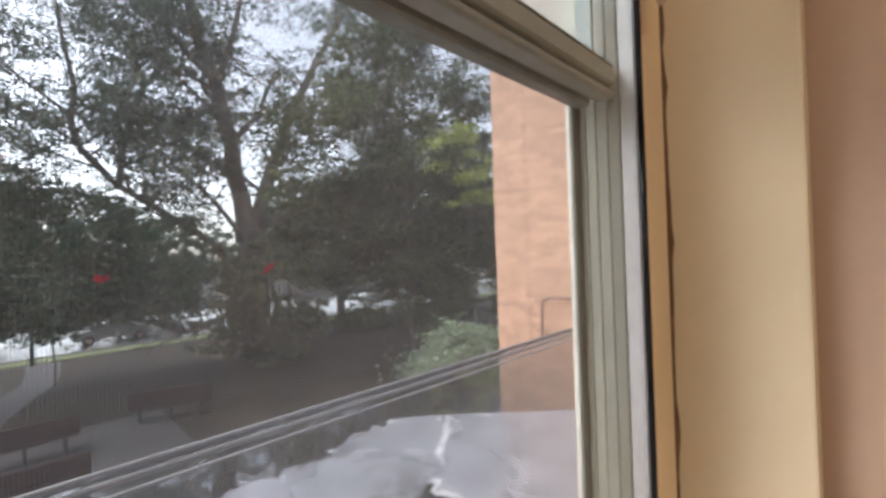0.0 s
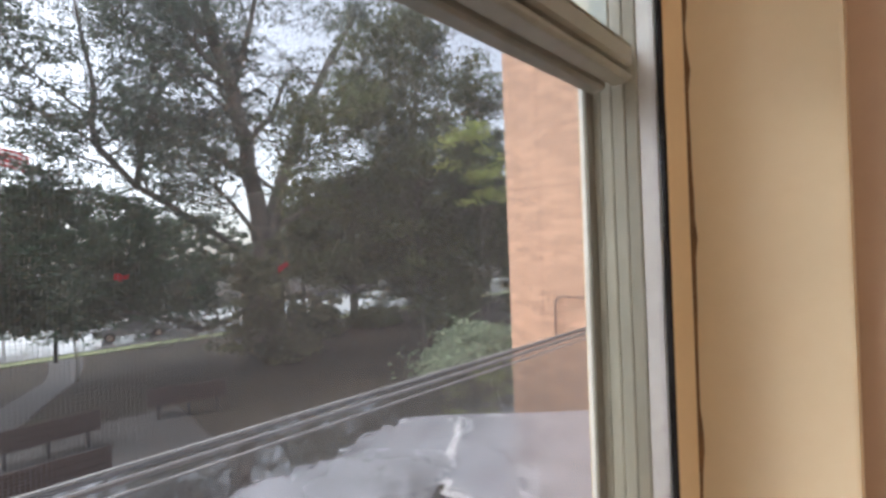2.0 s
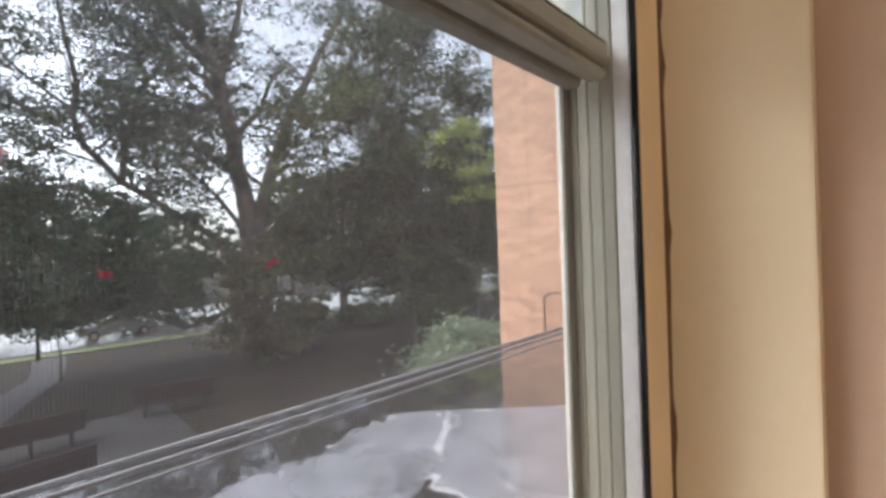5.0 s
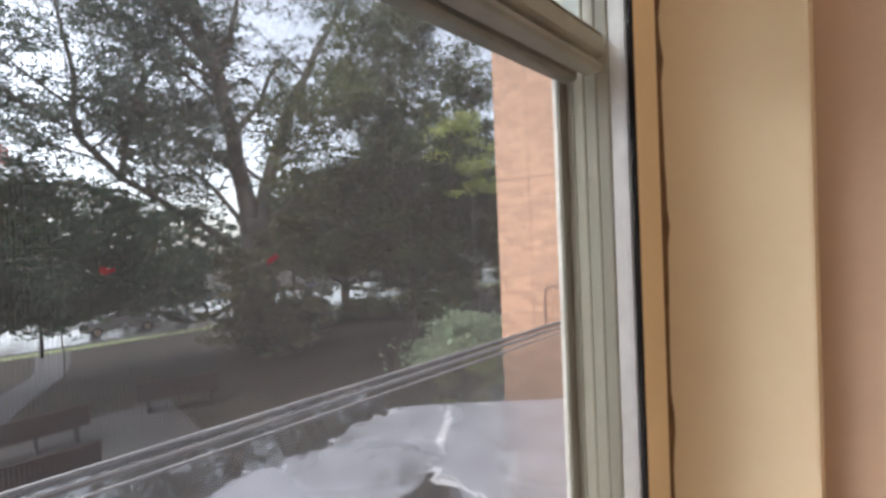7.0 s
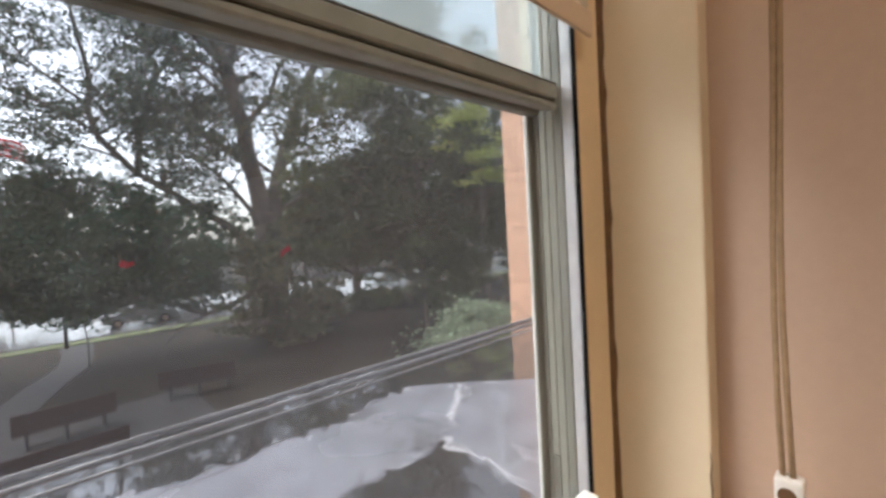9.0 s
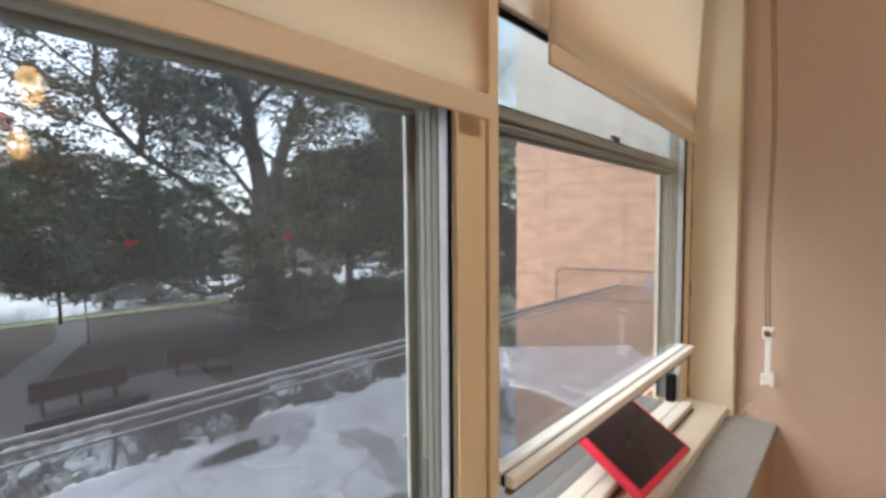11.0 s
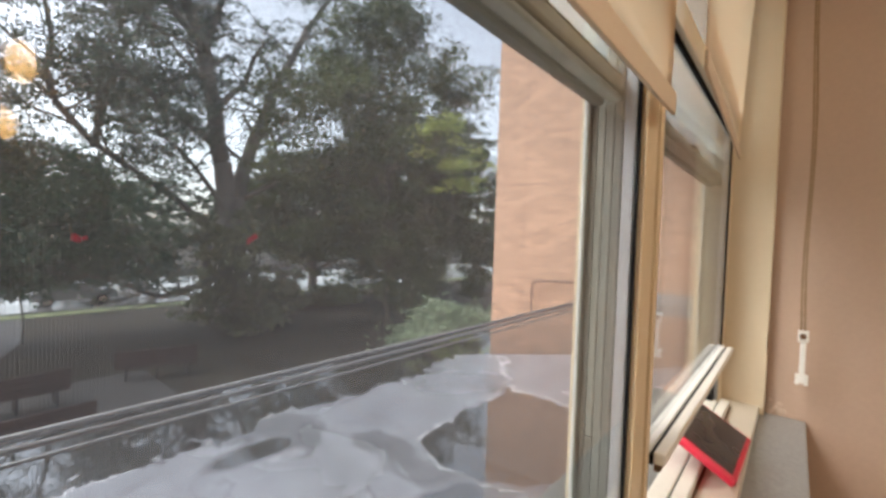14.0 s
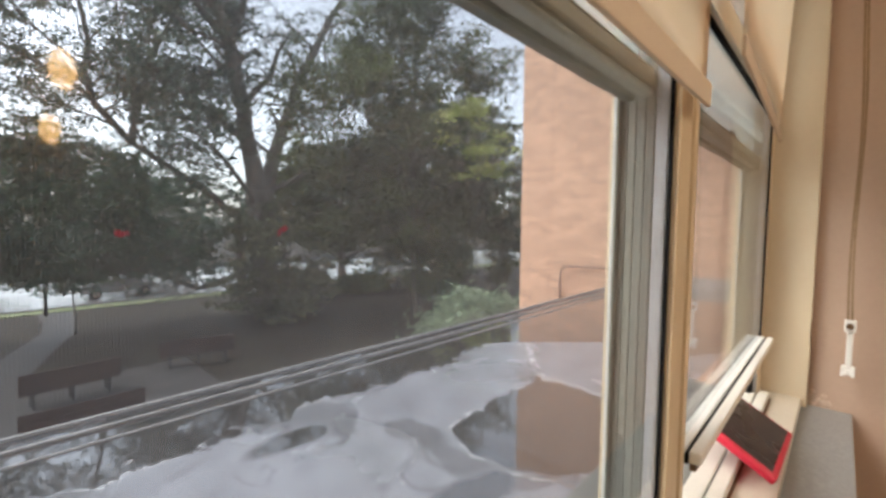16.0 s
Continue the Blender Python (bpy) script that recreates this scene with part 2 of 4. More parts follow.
def lamp_material(name, color, strength):
    m = bpy.data.materials.new(name)
    m.use_nodes = True
    b = m.node_tree.nodes["Principled BSDF"]
    b.inputs["Emission Color"].default_value = (*color, 1)
    b.inputs["Emission Strength"].default_value = strength
    return m


M_WALL = material("painted_plaster", (0.51, 0.37, 0.275), 0.5, vary=0.04, scale=1.6, fine=60, bump=0.08, amount=0.12)
M_REVEAL = material("cream_paint", (0.69, 0.58, 0.41), 0.42, vary=0.03, scale=2.2, fine=50, bump=0.06, amount=0.10)
M_CRUMB = material("bare_plaster", (0.56, 0.43, 0.33), 0.9, vary=0.2, scale=60, bump=0.4)
M_TRIM = material("cream_enamel_trim", (0.68, 0.53, 0.33), 0.35, vary=0.05, scale=5.0, fine=70, bump=0.06, amount=0.15)
M_WHITE = material("white_vinyl", (0.80, 0.79, 0.74), 0.35, vary=0.04, scale=6.0, bump=0.05)
M_SASH = material("ivory_sash_enamel", (0.77, 0.74, 0.66), 0.35, vary=0.05, scale=6.0, bump=0.05, amount=0.15)
M_TRACK = material("ivory_track", (0.58, 0.55, 0.46), 0.4, vary=0.08, scale=9.0, bump=0.06, amount=0.2)
M_SILL = material("worn_cream_sill", (0.60, 0.54, 0.43), 0.35, vary=0.06, scale=5.0, fine=60, bump=0.08, amount=0.2)
M_ALU = material("grey_green_aluminium", (0.15, 0.155, 0.135), 0.45, 0.1, vary=0.08, scale=10, bump=0.05)
M_SILVER = material("bright_aluminium", (0.42, 0.415, 0.42), 0.35, 0.3, vary=0.08, scale=12, bump=0.04)
M_RAIL2 = material("grey_green_rail", (0.185, 0.19, 0.165), 0.5, 0.0, vary=0.08, scale=12, bump=0.05)
M_PALE = material("pale_green_parting_stop", (0.24, 0.245, 0.21), 0.5, vary=0.08, scale=12, bump=0.05)
M_STILE = material("daylit_screen_frame", (0.52, 0.53, 0.50), 0.5, vary=0.06, scale=9, bump=0.05)
M_RAIL = material("weathered_rail", (0.27, 0.265, 0.225), 0.45, 0.0, vary=0.1, scale=14, bump=0.08)
M_BLACK = material("black_gasket", (0.008, 0.007, 0.007), 0.9, vary=0.1, bump=0.1, spec=0.08)
M_GROOVE = material("dark_brown_groove", (0.035, 0.028, 0.02), 0.8, vary=0.3, scale=20, bump=0.1)
M_GAP = material("dark_caulk", (0.13, 0.07, 0.03), 0.8, vary=0.3, scale=30, bump=0.3)
M_BLIND = material("beige_blind_fabric", (0.82, 0.70, 0.54), 0.8, vary=0.04, scale=3, fine=700, bump=0.25, depth=0.0005)
# hem colour is darker than the fabric to carry the shading low on the blind
M_HEM = material("shaded_blind_hem", (0.66, 0.52, 0.37), 0.8, vary=0.04, scale=3, fine=700, bump=0.25, depth=0.0005)
bb = M_BLIND.node_tree
thin = bb.nodes.new("ShaderNodeBsdfTranslucent")
thin.inputs[0].default_value = (0.90, 0.75, 0.55, 1)
both = bb.nodes.new("ShaderNodeMixShader")
both.inputs[0].default_value = 0.65
bb.links.new(bb.nodes["Principled BSDF"].outputs[0], both.inputs[1])
bb.links.new(thin.outputs[0], both.inputs[2])
bb.links.new(both.outputs[0], bb.nodes["Material Output"].inputs[0])
M_LEDGE = material("grey_laminate_ledge", (0.27, 0.265, 0.25), 0.4, vary=0.08, scale=12, bump=0.05)
M_BROWN = material("brown_cabinet_front", (0.40, 0.24, 0.11), 0.5, vary=0.12, scale=4, stretch=(1, 1, 6))
M_RED = material("red_rubber", (0.62, 0.02, 0.05), 0.45, vary=0.08, scale=20, bump=0.05)
M_SLATE = material("dark_glass_face", (0.022, 0.014, 0.014), 0.28, vary=0.15, scale=12, bump=0, spec=0.3)
M_PLASTIC = material("white_plastic", (0.78, 0.76, 0.70), 0.35, vary=0.03, bump=0.03)
M_CORD = material("brown_cord", (0.34, 0.23, 0.13), 0.8, vary=0.1, scale=60, bump=0.3)
M_BRICK = material("orange_brick", (0.62, 0.375, 0.25), 0.75, vary=0.14, scale=2.2, fine=40, bump=0.3, per_object=0.16, stretch=(0.5, 1, 5))
M_BRICKS = material("orange_brick_courses", (0.62, 0.375, 0.25), 0.75, vary=0.14, scale=2.2, fine=40, bump=0.3, island=0.16, stretch=(0.5, 1, 5))
M_MORTAR = material("mortar", (0.59, 0.36, 0.245), 0.9, vary=0.1, scale=9, bump=0.3)
M_SEAM = material("brown_sealant", (0.34, 0.20, 0.14), 0.8, vary=0.2, scale=12)
M_WETMETAL = material("wet_dark_metal", (0.06, 0.058, 0.06), 0.25, 0.3, vary=0.25, scale=7, bump=0.1)
M_CURB = material("roof_edge_metal", (0.40, 0.395, 0.39), 0.35, 0.3, vary=0.15, scale=6, bump=0.1)
M_LADDER = material("brown_painted_pipe", (0.20, 0.13, 0.10), 0.5, 0.2, vary=0.15, scale=20)
M_PIPE = material("galvanised_pipe", (0.45, 0.36, 0.30), 0.45, 0.4, vary=0.1, scale=20)
M_ROOF = roof_material()
# mulch and concrete base colours are darkened to carry the tree shade
M_EARTH = material("shaded_wet_mulch_lawn", (0.022, 0.016, 0.012), 0.8, vary=0.4, scale=0.5, fine=9, bump=0.6, depth=0.05, second=(0.032, 0.027, 0.018), spec=0.25)
M_GRASS = material("grass_verge", (0.15, 0.175, 0.08), 0.8, vary=0.3, scale=1.2, fine=30, bump=0.5, depth=0.04)
M_PAVE = material("shaded_wet_concrete", (0.046, 0.044, 0.045), 0.7, vary=0.18, scale=0.8, fine=18, bump=0.3, depth=0.01, spec=0.25)
M_PATH = material("shaded_wet_path_concrete", (0.058, 0.054, 0.053), 0.6, vary=0.2, scale=0.9, fine=16, bump=0.3, depth=0.01, spec=0.3)
M_ROAD = material("wet_asphalt", (0.16, 0.16, 0.165), 0.12, vary=0.2, scale=0.4, fine=20, bump=0.2, depth=0.006, spec=0.8)
M_BENCH = material("brown_bench_boards", (0.040, 0.025, 0.022), 0.8, vary=0.25, scale=3, stretch=(0.4, 6, 6))
M_STEEL = material("dark_steel", (0.05, 0.05, 0.055), 0.5, 0.4, vary=0.2, scale=10)
M_BARK = material("grey_brown_bark", (0.16, 0.14, 0.12), 0.9, vary=0.35, scale=1.5, fine=14, bump=0.8, depth=0.06, stretch=(1, 1, 0.3))
M_LEAF = leaf_material("dark_green_leaves", (0.066, 0.098, 0.066), (0.115, 0.150, 0.105))
M_LEAF2 = leaf_material("deep_green_leaves", (0.048, 0.098, 0.060), (0.110, 0.175, 0.105))
M_LEAF3 = leaf_material("sunlit_yellow_green_leaves", (0.36, 0.44, 0.11), (0.56, 0.62, 0.20))
M_LEAF4 = leaf_material("olive_green_leaves", (0.052, 0.072, 0.030), (0.118, 0.135, 0.056))
M_UNDER = leaf_material("olive_undergrowth", (0.10, 0.108, 0.060), (0.22, 0.225, 0.135))
M_BUSH = leaf_material("bush_leaves", (0.18, 0.24, 0.15), (0.30, 0.37, 0.25))
M_GLASS = glass_material("clear_pane", (0.93, 0.95, 0.95))
M_GLASS2 = hazy_glass("bluish_pane", (0.88, 0.94, 0.95), 0.36)
M_SCREEN = screen_material(0.0016, 0.115)
M_CEIL = material("white_ceiling_paint", (0.72, 0.68, 0.60), 0.9, vary=0.03, scale=2, bump=0.1)
M_FLOOR = material("brown_floor_tiles", (0.26, 0.19, 0.13), 0.4, vary=0.15, scale=2)
M_LAMP = lamp_material("warm_lamp_glass", (1.0, 0.55, 0.16), 7.0)
M_TUBE = lamp_material("fill_light_diffuser", (1.0, 0.88, 0.72), 10.0)
M_CAR = material("silver_car_paint", (0.45, 0.46, 0.48), 0.25, 0.5, vary=0.03, scale=2, bump=0)
M_TYRE = material("tyre_rubber", (0.02, 0.02, 0.02), 0.8, vary=0.2)
M_FLAGRED = material("red_cloth", (0.60, 0.04, 0.05), 0.8, vary=0.1)
M_FLAGWHITE = material("white_cloth", (0.75, 0.73, 0.72), 0.8, vary=0.05)


# ---------- mesh helpers ----------
def part(name, bm, mat, parent=None, label=""):
    me = bpy.data.meshes.new(name)
    bm.to_mesh(me)
    bm.free()
    me.materials.append(mat)
    ob = new(name, me)
    if parent is not None:
        ob.parent = parent
    if label:
        tagged(ob, label)
    return ob


def add_box(bm, lo, hi, bevel=0.0, segs=1, m=None):
    r = bmesh.ops.create_cube(bm, size=1.0)
    c = [(a + b) / 2 for a, b in zip(lo, hi)]
    s = [b - a for a, b in zip(lo, hi)]
    vs = r["verts"]
    for v in vs:
        v.co = Vector((v.co.x * s[0] + c[0], v.co.y * s[1] + c[1], v.co.z * s[2] + c[2]))
    if bevel:
        es = list({e for v in vs for e in v.link_edges})
        g = bmesh.ops.bevel(bm, geom=es, offset=min(bevel, min(s) * 0.45), segments=segs, affect="EDGES", profile=0.6)
        vs = list({v for f in g["faces"] for v in f.verts} | {v for v in vs if v.is_valid})
    if m is not None:
        bmesh.ops.transform(bm, matrix=m, verts=vs)
    return vs


def box(lo, hi, bevel=0.0, segs=1, m=None):
    bm = bmesh.new()
    add_box(bm, lo, hi, bevel, segs, m)
    return bm


def tube(points, radii, sides=8, cap=True):
    """A round tapered tube along points."""
    bm = bmesh.new()
    add_tube(bm, points, radii, sides, cap)
    return bm


def add_tube(bm, points, radii, sides=8, cap=True):
    pts = [Vector(p) for p in points]
    if not isinstance(radii, (list, tuple)):
        radii = [radii] * len(pts)
    rings = []
    for i, p in enumerate(pts):
        d = (pts[min(i + 1, len(pts) - 1)] - pts[max(i - 1, 0)]).normalized()
        u = d.cross(Vector((0.3, 0.9, 0.31)))
        if u.length < 0.05:
            u = d.cross(Vector((1, 0, 0)))
        u.normalize()
        w = d.cross(u)
        rings.append([bm.verts.new(p + radii[i] * (math.cos(a) * u + math.sin(a) * w)) for a in (2 * math.pi * k / sides for k in range(sides))])
    for a, b in zip(rings, rings[1:]):
        for k in range(sides):
            f = bm.faces.new((a[k], a[(k + 1) % sides], b[(k + 1) % sides], b[k]))
            f.smooth = True
    if cap:
        bm.faces.new(rings[0][::-1])
        bm.faces.new(rings[-1])


def thing(name, label, category, group="", kind=""):
    return tagged(new(name), label, category, group, kind)


def solid(name, bm, mat, label="", category="", kind="structure"):
    return tagged(part(name, bm, mat), label, category, "", kind)


# ---------- the room ----------
ROOM_X0, ROOM_Y0, CEIL_Z = -4.2, -4.3, 2.95
WALL_X = 0.155
solid("wall_east", box((WALL_X, ROOM_Y0, 0), (WALL_X + 0.2, -0.15, CEIL_Z)), M_WALL, "peach painted plaster side wall", "wall")
solid("reveal_east", box((0.112, -0.15, 0.0), (WALL_X + 0.2, 0.085, CEIL_Z), 0.004, 2), M_REVEAL, "cream painted window reveal beside the plaster wall", "reveal")
solid("wall_south", box((ROOM_X0, ROOM_Y0 - 0.2, 0), (WALL_X + 0.2, ROOM_Y0, CEIL_Z)), M_WALL, "peach painted plaster wall behind", "wall")
solid("wall_west", box((ROOM_X0 - 0.2, ROOM_Y0 - 0.2, 0), (ROOM_X0, 0.3, CEIL_Z)), M_WALL, "peach painted plaster far wall", "wall")
solid("floor", box((ROOM_X0 - 0.2, ROOM_Y0 - 0.2, -0.1), (WALL_X + 0.2, 0.0, 0)), M_FLOOR, "brown tiled classroom floor", "floor")
solid("ceiling", box((ROOM_X0 - 0.2, ROOM_Y0 - 0.2, CEIL_Z), (WALL_X + 0.2, 0.16, CEIL_Z + 0.15)), M_CEIL, "off-white painted ceiling", "ceiling")
solid("wall_north", box((ROOM_X0, -0.12, 0.0), (0.112, 0.16, 0.745)), M_WALL, "wall under the windows", "wall")
solid("lintel", box((ROOM_X0, -0.02, 2.62), (0.112, 0.16, CEIL_Z)), M_WALL, "plaster band above the windows", "wall")
solid("window_sill", box((ROOM_X0, -0.135, 0.749), (0.112, 0.0, 0.78), 0.004, 2), M_SILL, "cream painted wooden window sill", "window sill")
ledge = thing("window_ledge", "grey laminate ledge along the window wall", "ledge", kind="structure")
part("ledge_top", box((ROOM_X0, -0.273, 0.722), (WALL_X, -0.121, 0.748), 0.004, 2), M_LEDGE, ledge)
part("ledge_front", box((ROOM_X0, -0.262, 0.0), (WALL_X, -0.121, 0.721)), M_BROWN, ledge, "brown painted front under the ledge")
solid("baseboard", box((WALL_X - 0.012, ROOM_Y0, 0.001), (WALL_X - 0.0005, -0.28, 0.1), 0.003), M_BROWN, "brown baseboard", "baseboard")
bm = bmesh.new()
rng = random.Random(2)
prev = None
for k in range(70):
    z = 0.781 + k * (2.615 - 0.781) / 69
    y = -0.006 - rng.random() ** 3 * 0.004 - 0.0012 * math.sin(k * 0.31)
    cur = [bm.verts.new(c) for c in ((0.1118, y, z), (0.1085, y + 0.004, z), (0.104, 0.002, z), (0.1118, 0.004, z))]
    if prev:
        for a in range(4):
            bm.faces.new((prev[a], prev[(a + 1) % 4], cur[(a + 1) % 4], cur[a]))
    prev = cur
solid("caulk_joint", bm, M_GAP, "dark cracked joint along the window trim", "joint")


# ---------- windows ----------
def window(name, x0, x1, lift, label, tall=0.911):
    """An inner sliding sash in a cream frame, with an older double-hung window and insect screen outside it."""
    w = thing(name, label, "window", "windows in the wall", "structure")
    zb = 0.865 + lift
    zt = zb + tall
    # inner sash
    part("bottom_rail", box((x0 + 0.004, -0.054, zb + 0.014), (x1 - 0.002, -0.034, zb + 0.036), 0.004, 2), M_SASH, w, "cream white bottom rail")
    part("weather_strip", box((x0 + 0.004, -0.046, zb + 0.002), (x1 - 0.004, -0.036, zb + 0.0135)), M_GAP, w, "dark brown weather strip")
    part("rail_groove", box((x0 + 0.004, -0.0338, zb + 0.012), (x1 - 0.004, -0.0272, zb + 0.030)), M_BLACK, w)
    part("glazing_bead", box((x0 + 0.004, -0.027, zb + 0.010), (x1 - 0.004, -0.0005, zb + 0.0362), 0.003, 2), M_WHITE, w, "white glazing bead under the pane")
    part("top_rail", box((x0 + 0.004, -0.030, zt), (x1 - 0.002, 0.0, zt + 0.06), 0.004, 2), M_WHITE, w)
    bm = box((x0 + 0.003, -0.0175, zb + 0.037), (x0 + 0.0072, -0.0115, zt))
    add_box(bm, (x1 - 0.0072, -0.0175, zb + 0.037), (x1 - 0.003, -0.0115, zt))
    add_box(bm, (x0 + 0.0074, -0.019, zt - 0.010), (x1 - 0.0074, -0.011, zt - 0.0005))
    part("gasket", bm, M_BLACK, w, "black rubber gasket")
    pane = part("pane", box((x0 + 0.0074, -0.0145, zb + 0.0368), (x1 - 0.0074, -0.0115, zt - 0.0102)), M_GLASS, w, "clear inner glass pane")
    pane.visible_shadow = False
    # upper fixed light above the sash
    up = part("upper_pane", box((x0 + 0.005, -0.014, zt + 0.061), (x1 - 0.005, -0.010, 2.615)), M_GLASS, w)
    up.visible_shadow = False
    # sill tracks under the sash
    part("sill_track", box((x0, -0.050, 0.781), (x1, -0.018, 0.808), 0.003), M_TRACK, w, "ivory sill track")
    part("track_joint", box((x0, -0.0545, 0.781), (x1, -0.0505, 0.788)), M_GAP, w)
    part("sill_track", box((x0, -0.012, 0.781), (x1, 0.03, 0.8025), 0.003), M_TRACK, w)
    part("track_gap", box((x0, -0.0178, 0.781), (x1, -0.0122, 0.792)), M_BLACK, w)
    part("outer_sill", box((x0, 0.031, 0.728), (x1, 0.22, 0.79), 0.004), M_ALU, w, "grey aluminium outer sill")
    # jamb channels outside the pane
    for sx, xe in ((1, x1), (-1, x0)):
        a = xe + sx * 0.004
        for k, (ya, yb, ins, mat) in enumerate(((-0.010, 0.0095, 0.009, M_SILVER), (0.0097, 0.0235, 0.0105, M_ALU), (0.0237, 0.038, 0.0112, M_RAIL2), (0.0382, 0.051, 0.0125, M_PALE), (0.0512, 0.060, 0.0132, M_RAIL2))):
            b = a - sx * ins
            part("jamb_channel", box((min(a, b), ya, 1.055 if mat is M_PALE else 0.803), (max(a, b), yb, 2.615), 0.0015), mat, w)
            if mat is M_PALE:
                part("jamb_channel", box((min(a, b), ya, 0.803), (max(a, b) - 0.003 * (sx < 0), yb, 1.0545)), M_ALU, w)
        b, c = xe - sx * 0.002, xe - sx * 0.0255
        # stile side is coloured pale for daylight, its room face dark for shade
        part("screen_stile", box((min(b, c), 0.0625, 0.803), (max(b, c), 0.0685, 1.655), 0.001), M_STILE, w, "insect screen frame coloured pale for daylight on its side")
        c = xe - sx * 0.0235
        part("shaded_stile_face", box((min(b, c), 0.0603, 0.803), (max(b, c), 0.0623, 1.655)), M_ALU, w)
    # meeting rail in three stepped bands
    for za, zc, ya, yb, ins, mat in ((1.632, 1.655, 0.010, 0.034, 0.0125, M_RAIL), (1.6274, 1.6316, 0.018, 0.033, 0.0125, M_GROOVE), (1.617, 1.627, 0.011, 0.034, 0.0125, M_RAIL), (1.611, 1.638, 0.0345, 0.054, 0.026, M_RAIL2)):
        part("meeting_rail", box((x0 + ins, ya, za), (x1 - ins, yb, zc), 0.003 if mat is not M_GROOVE else 0.0), mat, w)
    part("pane_gasket", box((x0 + 0.0125, 0.012, 1.6552), (x1 - 0.0125, 0.033, 1.658)), M_GROOVE, w)
    part("screen_top_rail", box((x0 + 0.029, 0.0625, 1.638), (x1 - 0.029, 0.0735, 1.655), 0.002), M_ALU, w)
    out = part("outer_pane", box((x0 + 0.02, 0.0345, 1.640), (x1 - 0.02, 0.0375, 2.61)), M_GLASS2, w, "bluish outer glass pane")
    out.visible_shadow = False
    mesh = part("insect_screen", box((x0 + 0.0265, 0.0672, 0.80), (x1 - 0.0265, 0.0675, 1.637)), M_SCREEN, w, "fine grey insect screen mesh")
    mesh.visible_shadow = False
    # small turn latch on the meeting rail
    lt = part("latch", tube([((x0 + x1) / 2 + 0.04, 0.022, 1.6585), ((x0 + x1) / 2 + 0.04, 0.022, 1.669)], [0.012, 0.010], 12), M_STEEL, w, "dark metal turn latch")
    part("latch_lever", box(((x0 + x1) / 2 + 0.01, 0.014, 1.6695), ((x0 + x1) / 2 + 0.06, 0.028, 1.676), 0.003), M_STEEL, lt)
    return w


window("window_1", -1.095, -0.004, 0.112, "sliding sash window pushed up a little, with insect screen", 0.826)
window("window_2", -2.290, -1.196, 0.0, "closed sash window with insect screen outside")
window("window_3", -3.500, -2.400, 0.0, "closed sash window with insect screen outside")


def post(name, x0, x1, label):
    p = thing(name, label, "mullion", kind="structure")
    w = x1 - x0
    part("post_body", box((x0, -0.026, 0.781), (x0 + w * 0.69, 0.085, 2.62), 0.003, 2), M_TRIM, p)
    part("post_strip", box((x0 + w * 0.735, -0.029, 0.781), (x1, 0.085, 2.62), 0.003, 2), M_TRIM, p)
    part("post_groove", box((x0 + w * 0.6905, -0.022, 0.781), (x0 + w * 0.7345, 0.08, 2.62)), M_GAP, p)


post("mullion", -1.194, -1.097, "cream enamelled post between two windows")
post("mullion", -2.398, -2.292, "cream enamelled post between two windows")
post("mullion", ROOM_X0, -3.502, "cream enamelled post at the end of the windows")
solid("window_trim", box((-0.002, -0.014, 0.781), (0.073, 0.085, 2.62), 0.003, 2), M_TRIM, "cream enamelled trim beside the window", "trim")
solid("sash_block", box((-0.040, 0.0, 0.803), (-0.009, 0.028, 0.90), 0.003), M_BLACK, "black plastic stop block in the window track", "window stop")


# ---------- roller blinds ----------
def blind(x0, x1, z, y, label, curl, swing=0.0):
    b = thing("roller_blind", label, "roller blind", "roller blinds")
    bm = bmesh.new()
    nx, nz = 24, 30
    grid = []
    top = 2.60
    for i in range(nx + 1):
        col = []
        u = i / nx
        for k in range(nz + 1):
            v = k / nz
            x = x0 + (x1 - x0) * u
            zz = z + 0.034 + (top - z - 0.034) * v
            bow = curl * (1 - v) ** 2 * (math.cos(u * math.pi * 2) * 0.5 + 0.3 * math.sin(u * 7.1))
            col.append(bm.verts.new((x, y + bow + swing * u * (1 - v), zz)))
        grid.append(col)
    for i in range(nx):
        for k in range(nz):
            f = bm.faces.new((grid[i][k], grid[i + 1][k], grid[i + 1][k + 1], grid[i][k + 1]))
            f.smooth = True
    bmesh.ops.solidify(bm, geom=bm.faces[:], thickness=0.0012)
    part("fabric", bm, M_BLIND, b)
    turned = Matrix.Translation((x0, y, 0)) @ Matrix.Rotation(math.atan2(swing, x1 - x0), 4, "Z")
    part("hem_bar", box((0, -0.003, z), (x1 - x0, 0.0035, z + 0.036), 0.002, 2, turned), M_HEM, b, "beige hem, coloured darker for shading, with a flat bar inside")
    part("roller", tube([(x0 - 0.01, y + 0.005, 2.585), (x1 + 0.01, y + 0.005, 2.585)], 0.028, 16), M_BLIND, b)


blind(-1.015, 0.0, 1.712, -0.074, "beige fabric roller blind hanging over the window top", 0.006, 0.034)
blind(-2.24, -1.147, 1.600, -0.052, "beige fabric roller blind pulled down half way", 0.008)

# blind cord with its tension holder on the side wall
cord = thing("blind_cord", "looped blind cord in a white wall holder", "blind cord")
cx, cy, cz = 0.06, -0.252, 1.10
head = part("holder_head", box((cx - 0.012, cy - 0.014, cz - 0.042), (cx + 0.012, cy + 0.016, cz), 0.004, 2), M_PLASTIC, cord, "white plastic holder head")
part("holder_wheel", tube([(cx - 0.0155, cy + 0.002, cz - 0.020), (cx - 0.0125, cy + 0.002, cz - 0.020)], 0.010, 12), M_GAP, head, "dark pulley opening")
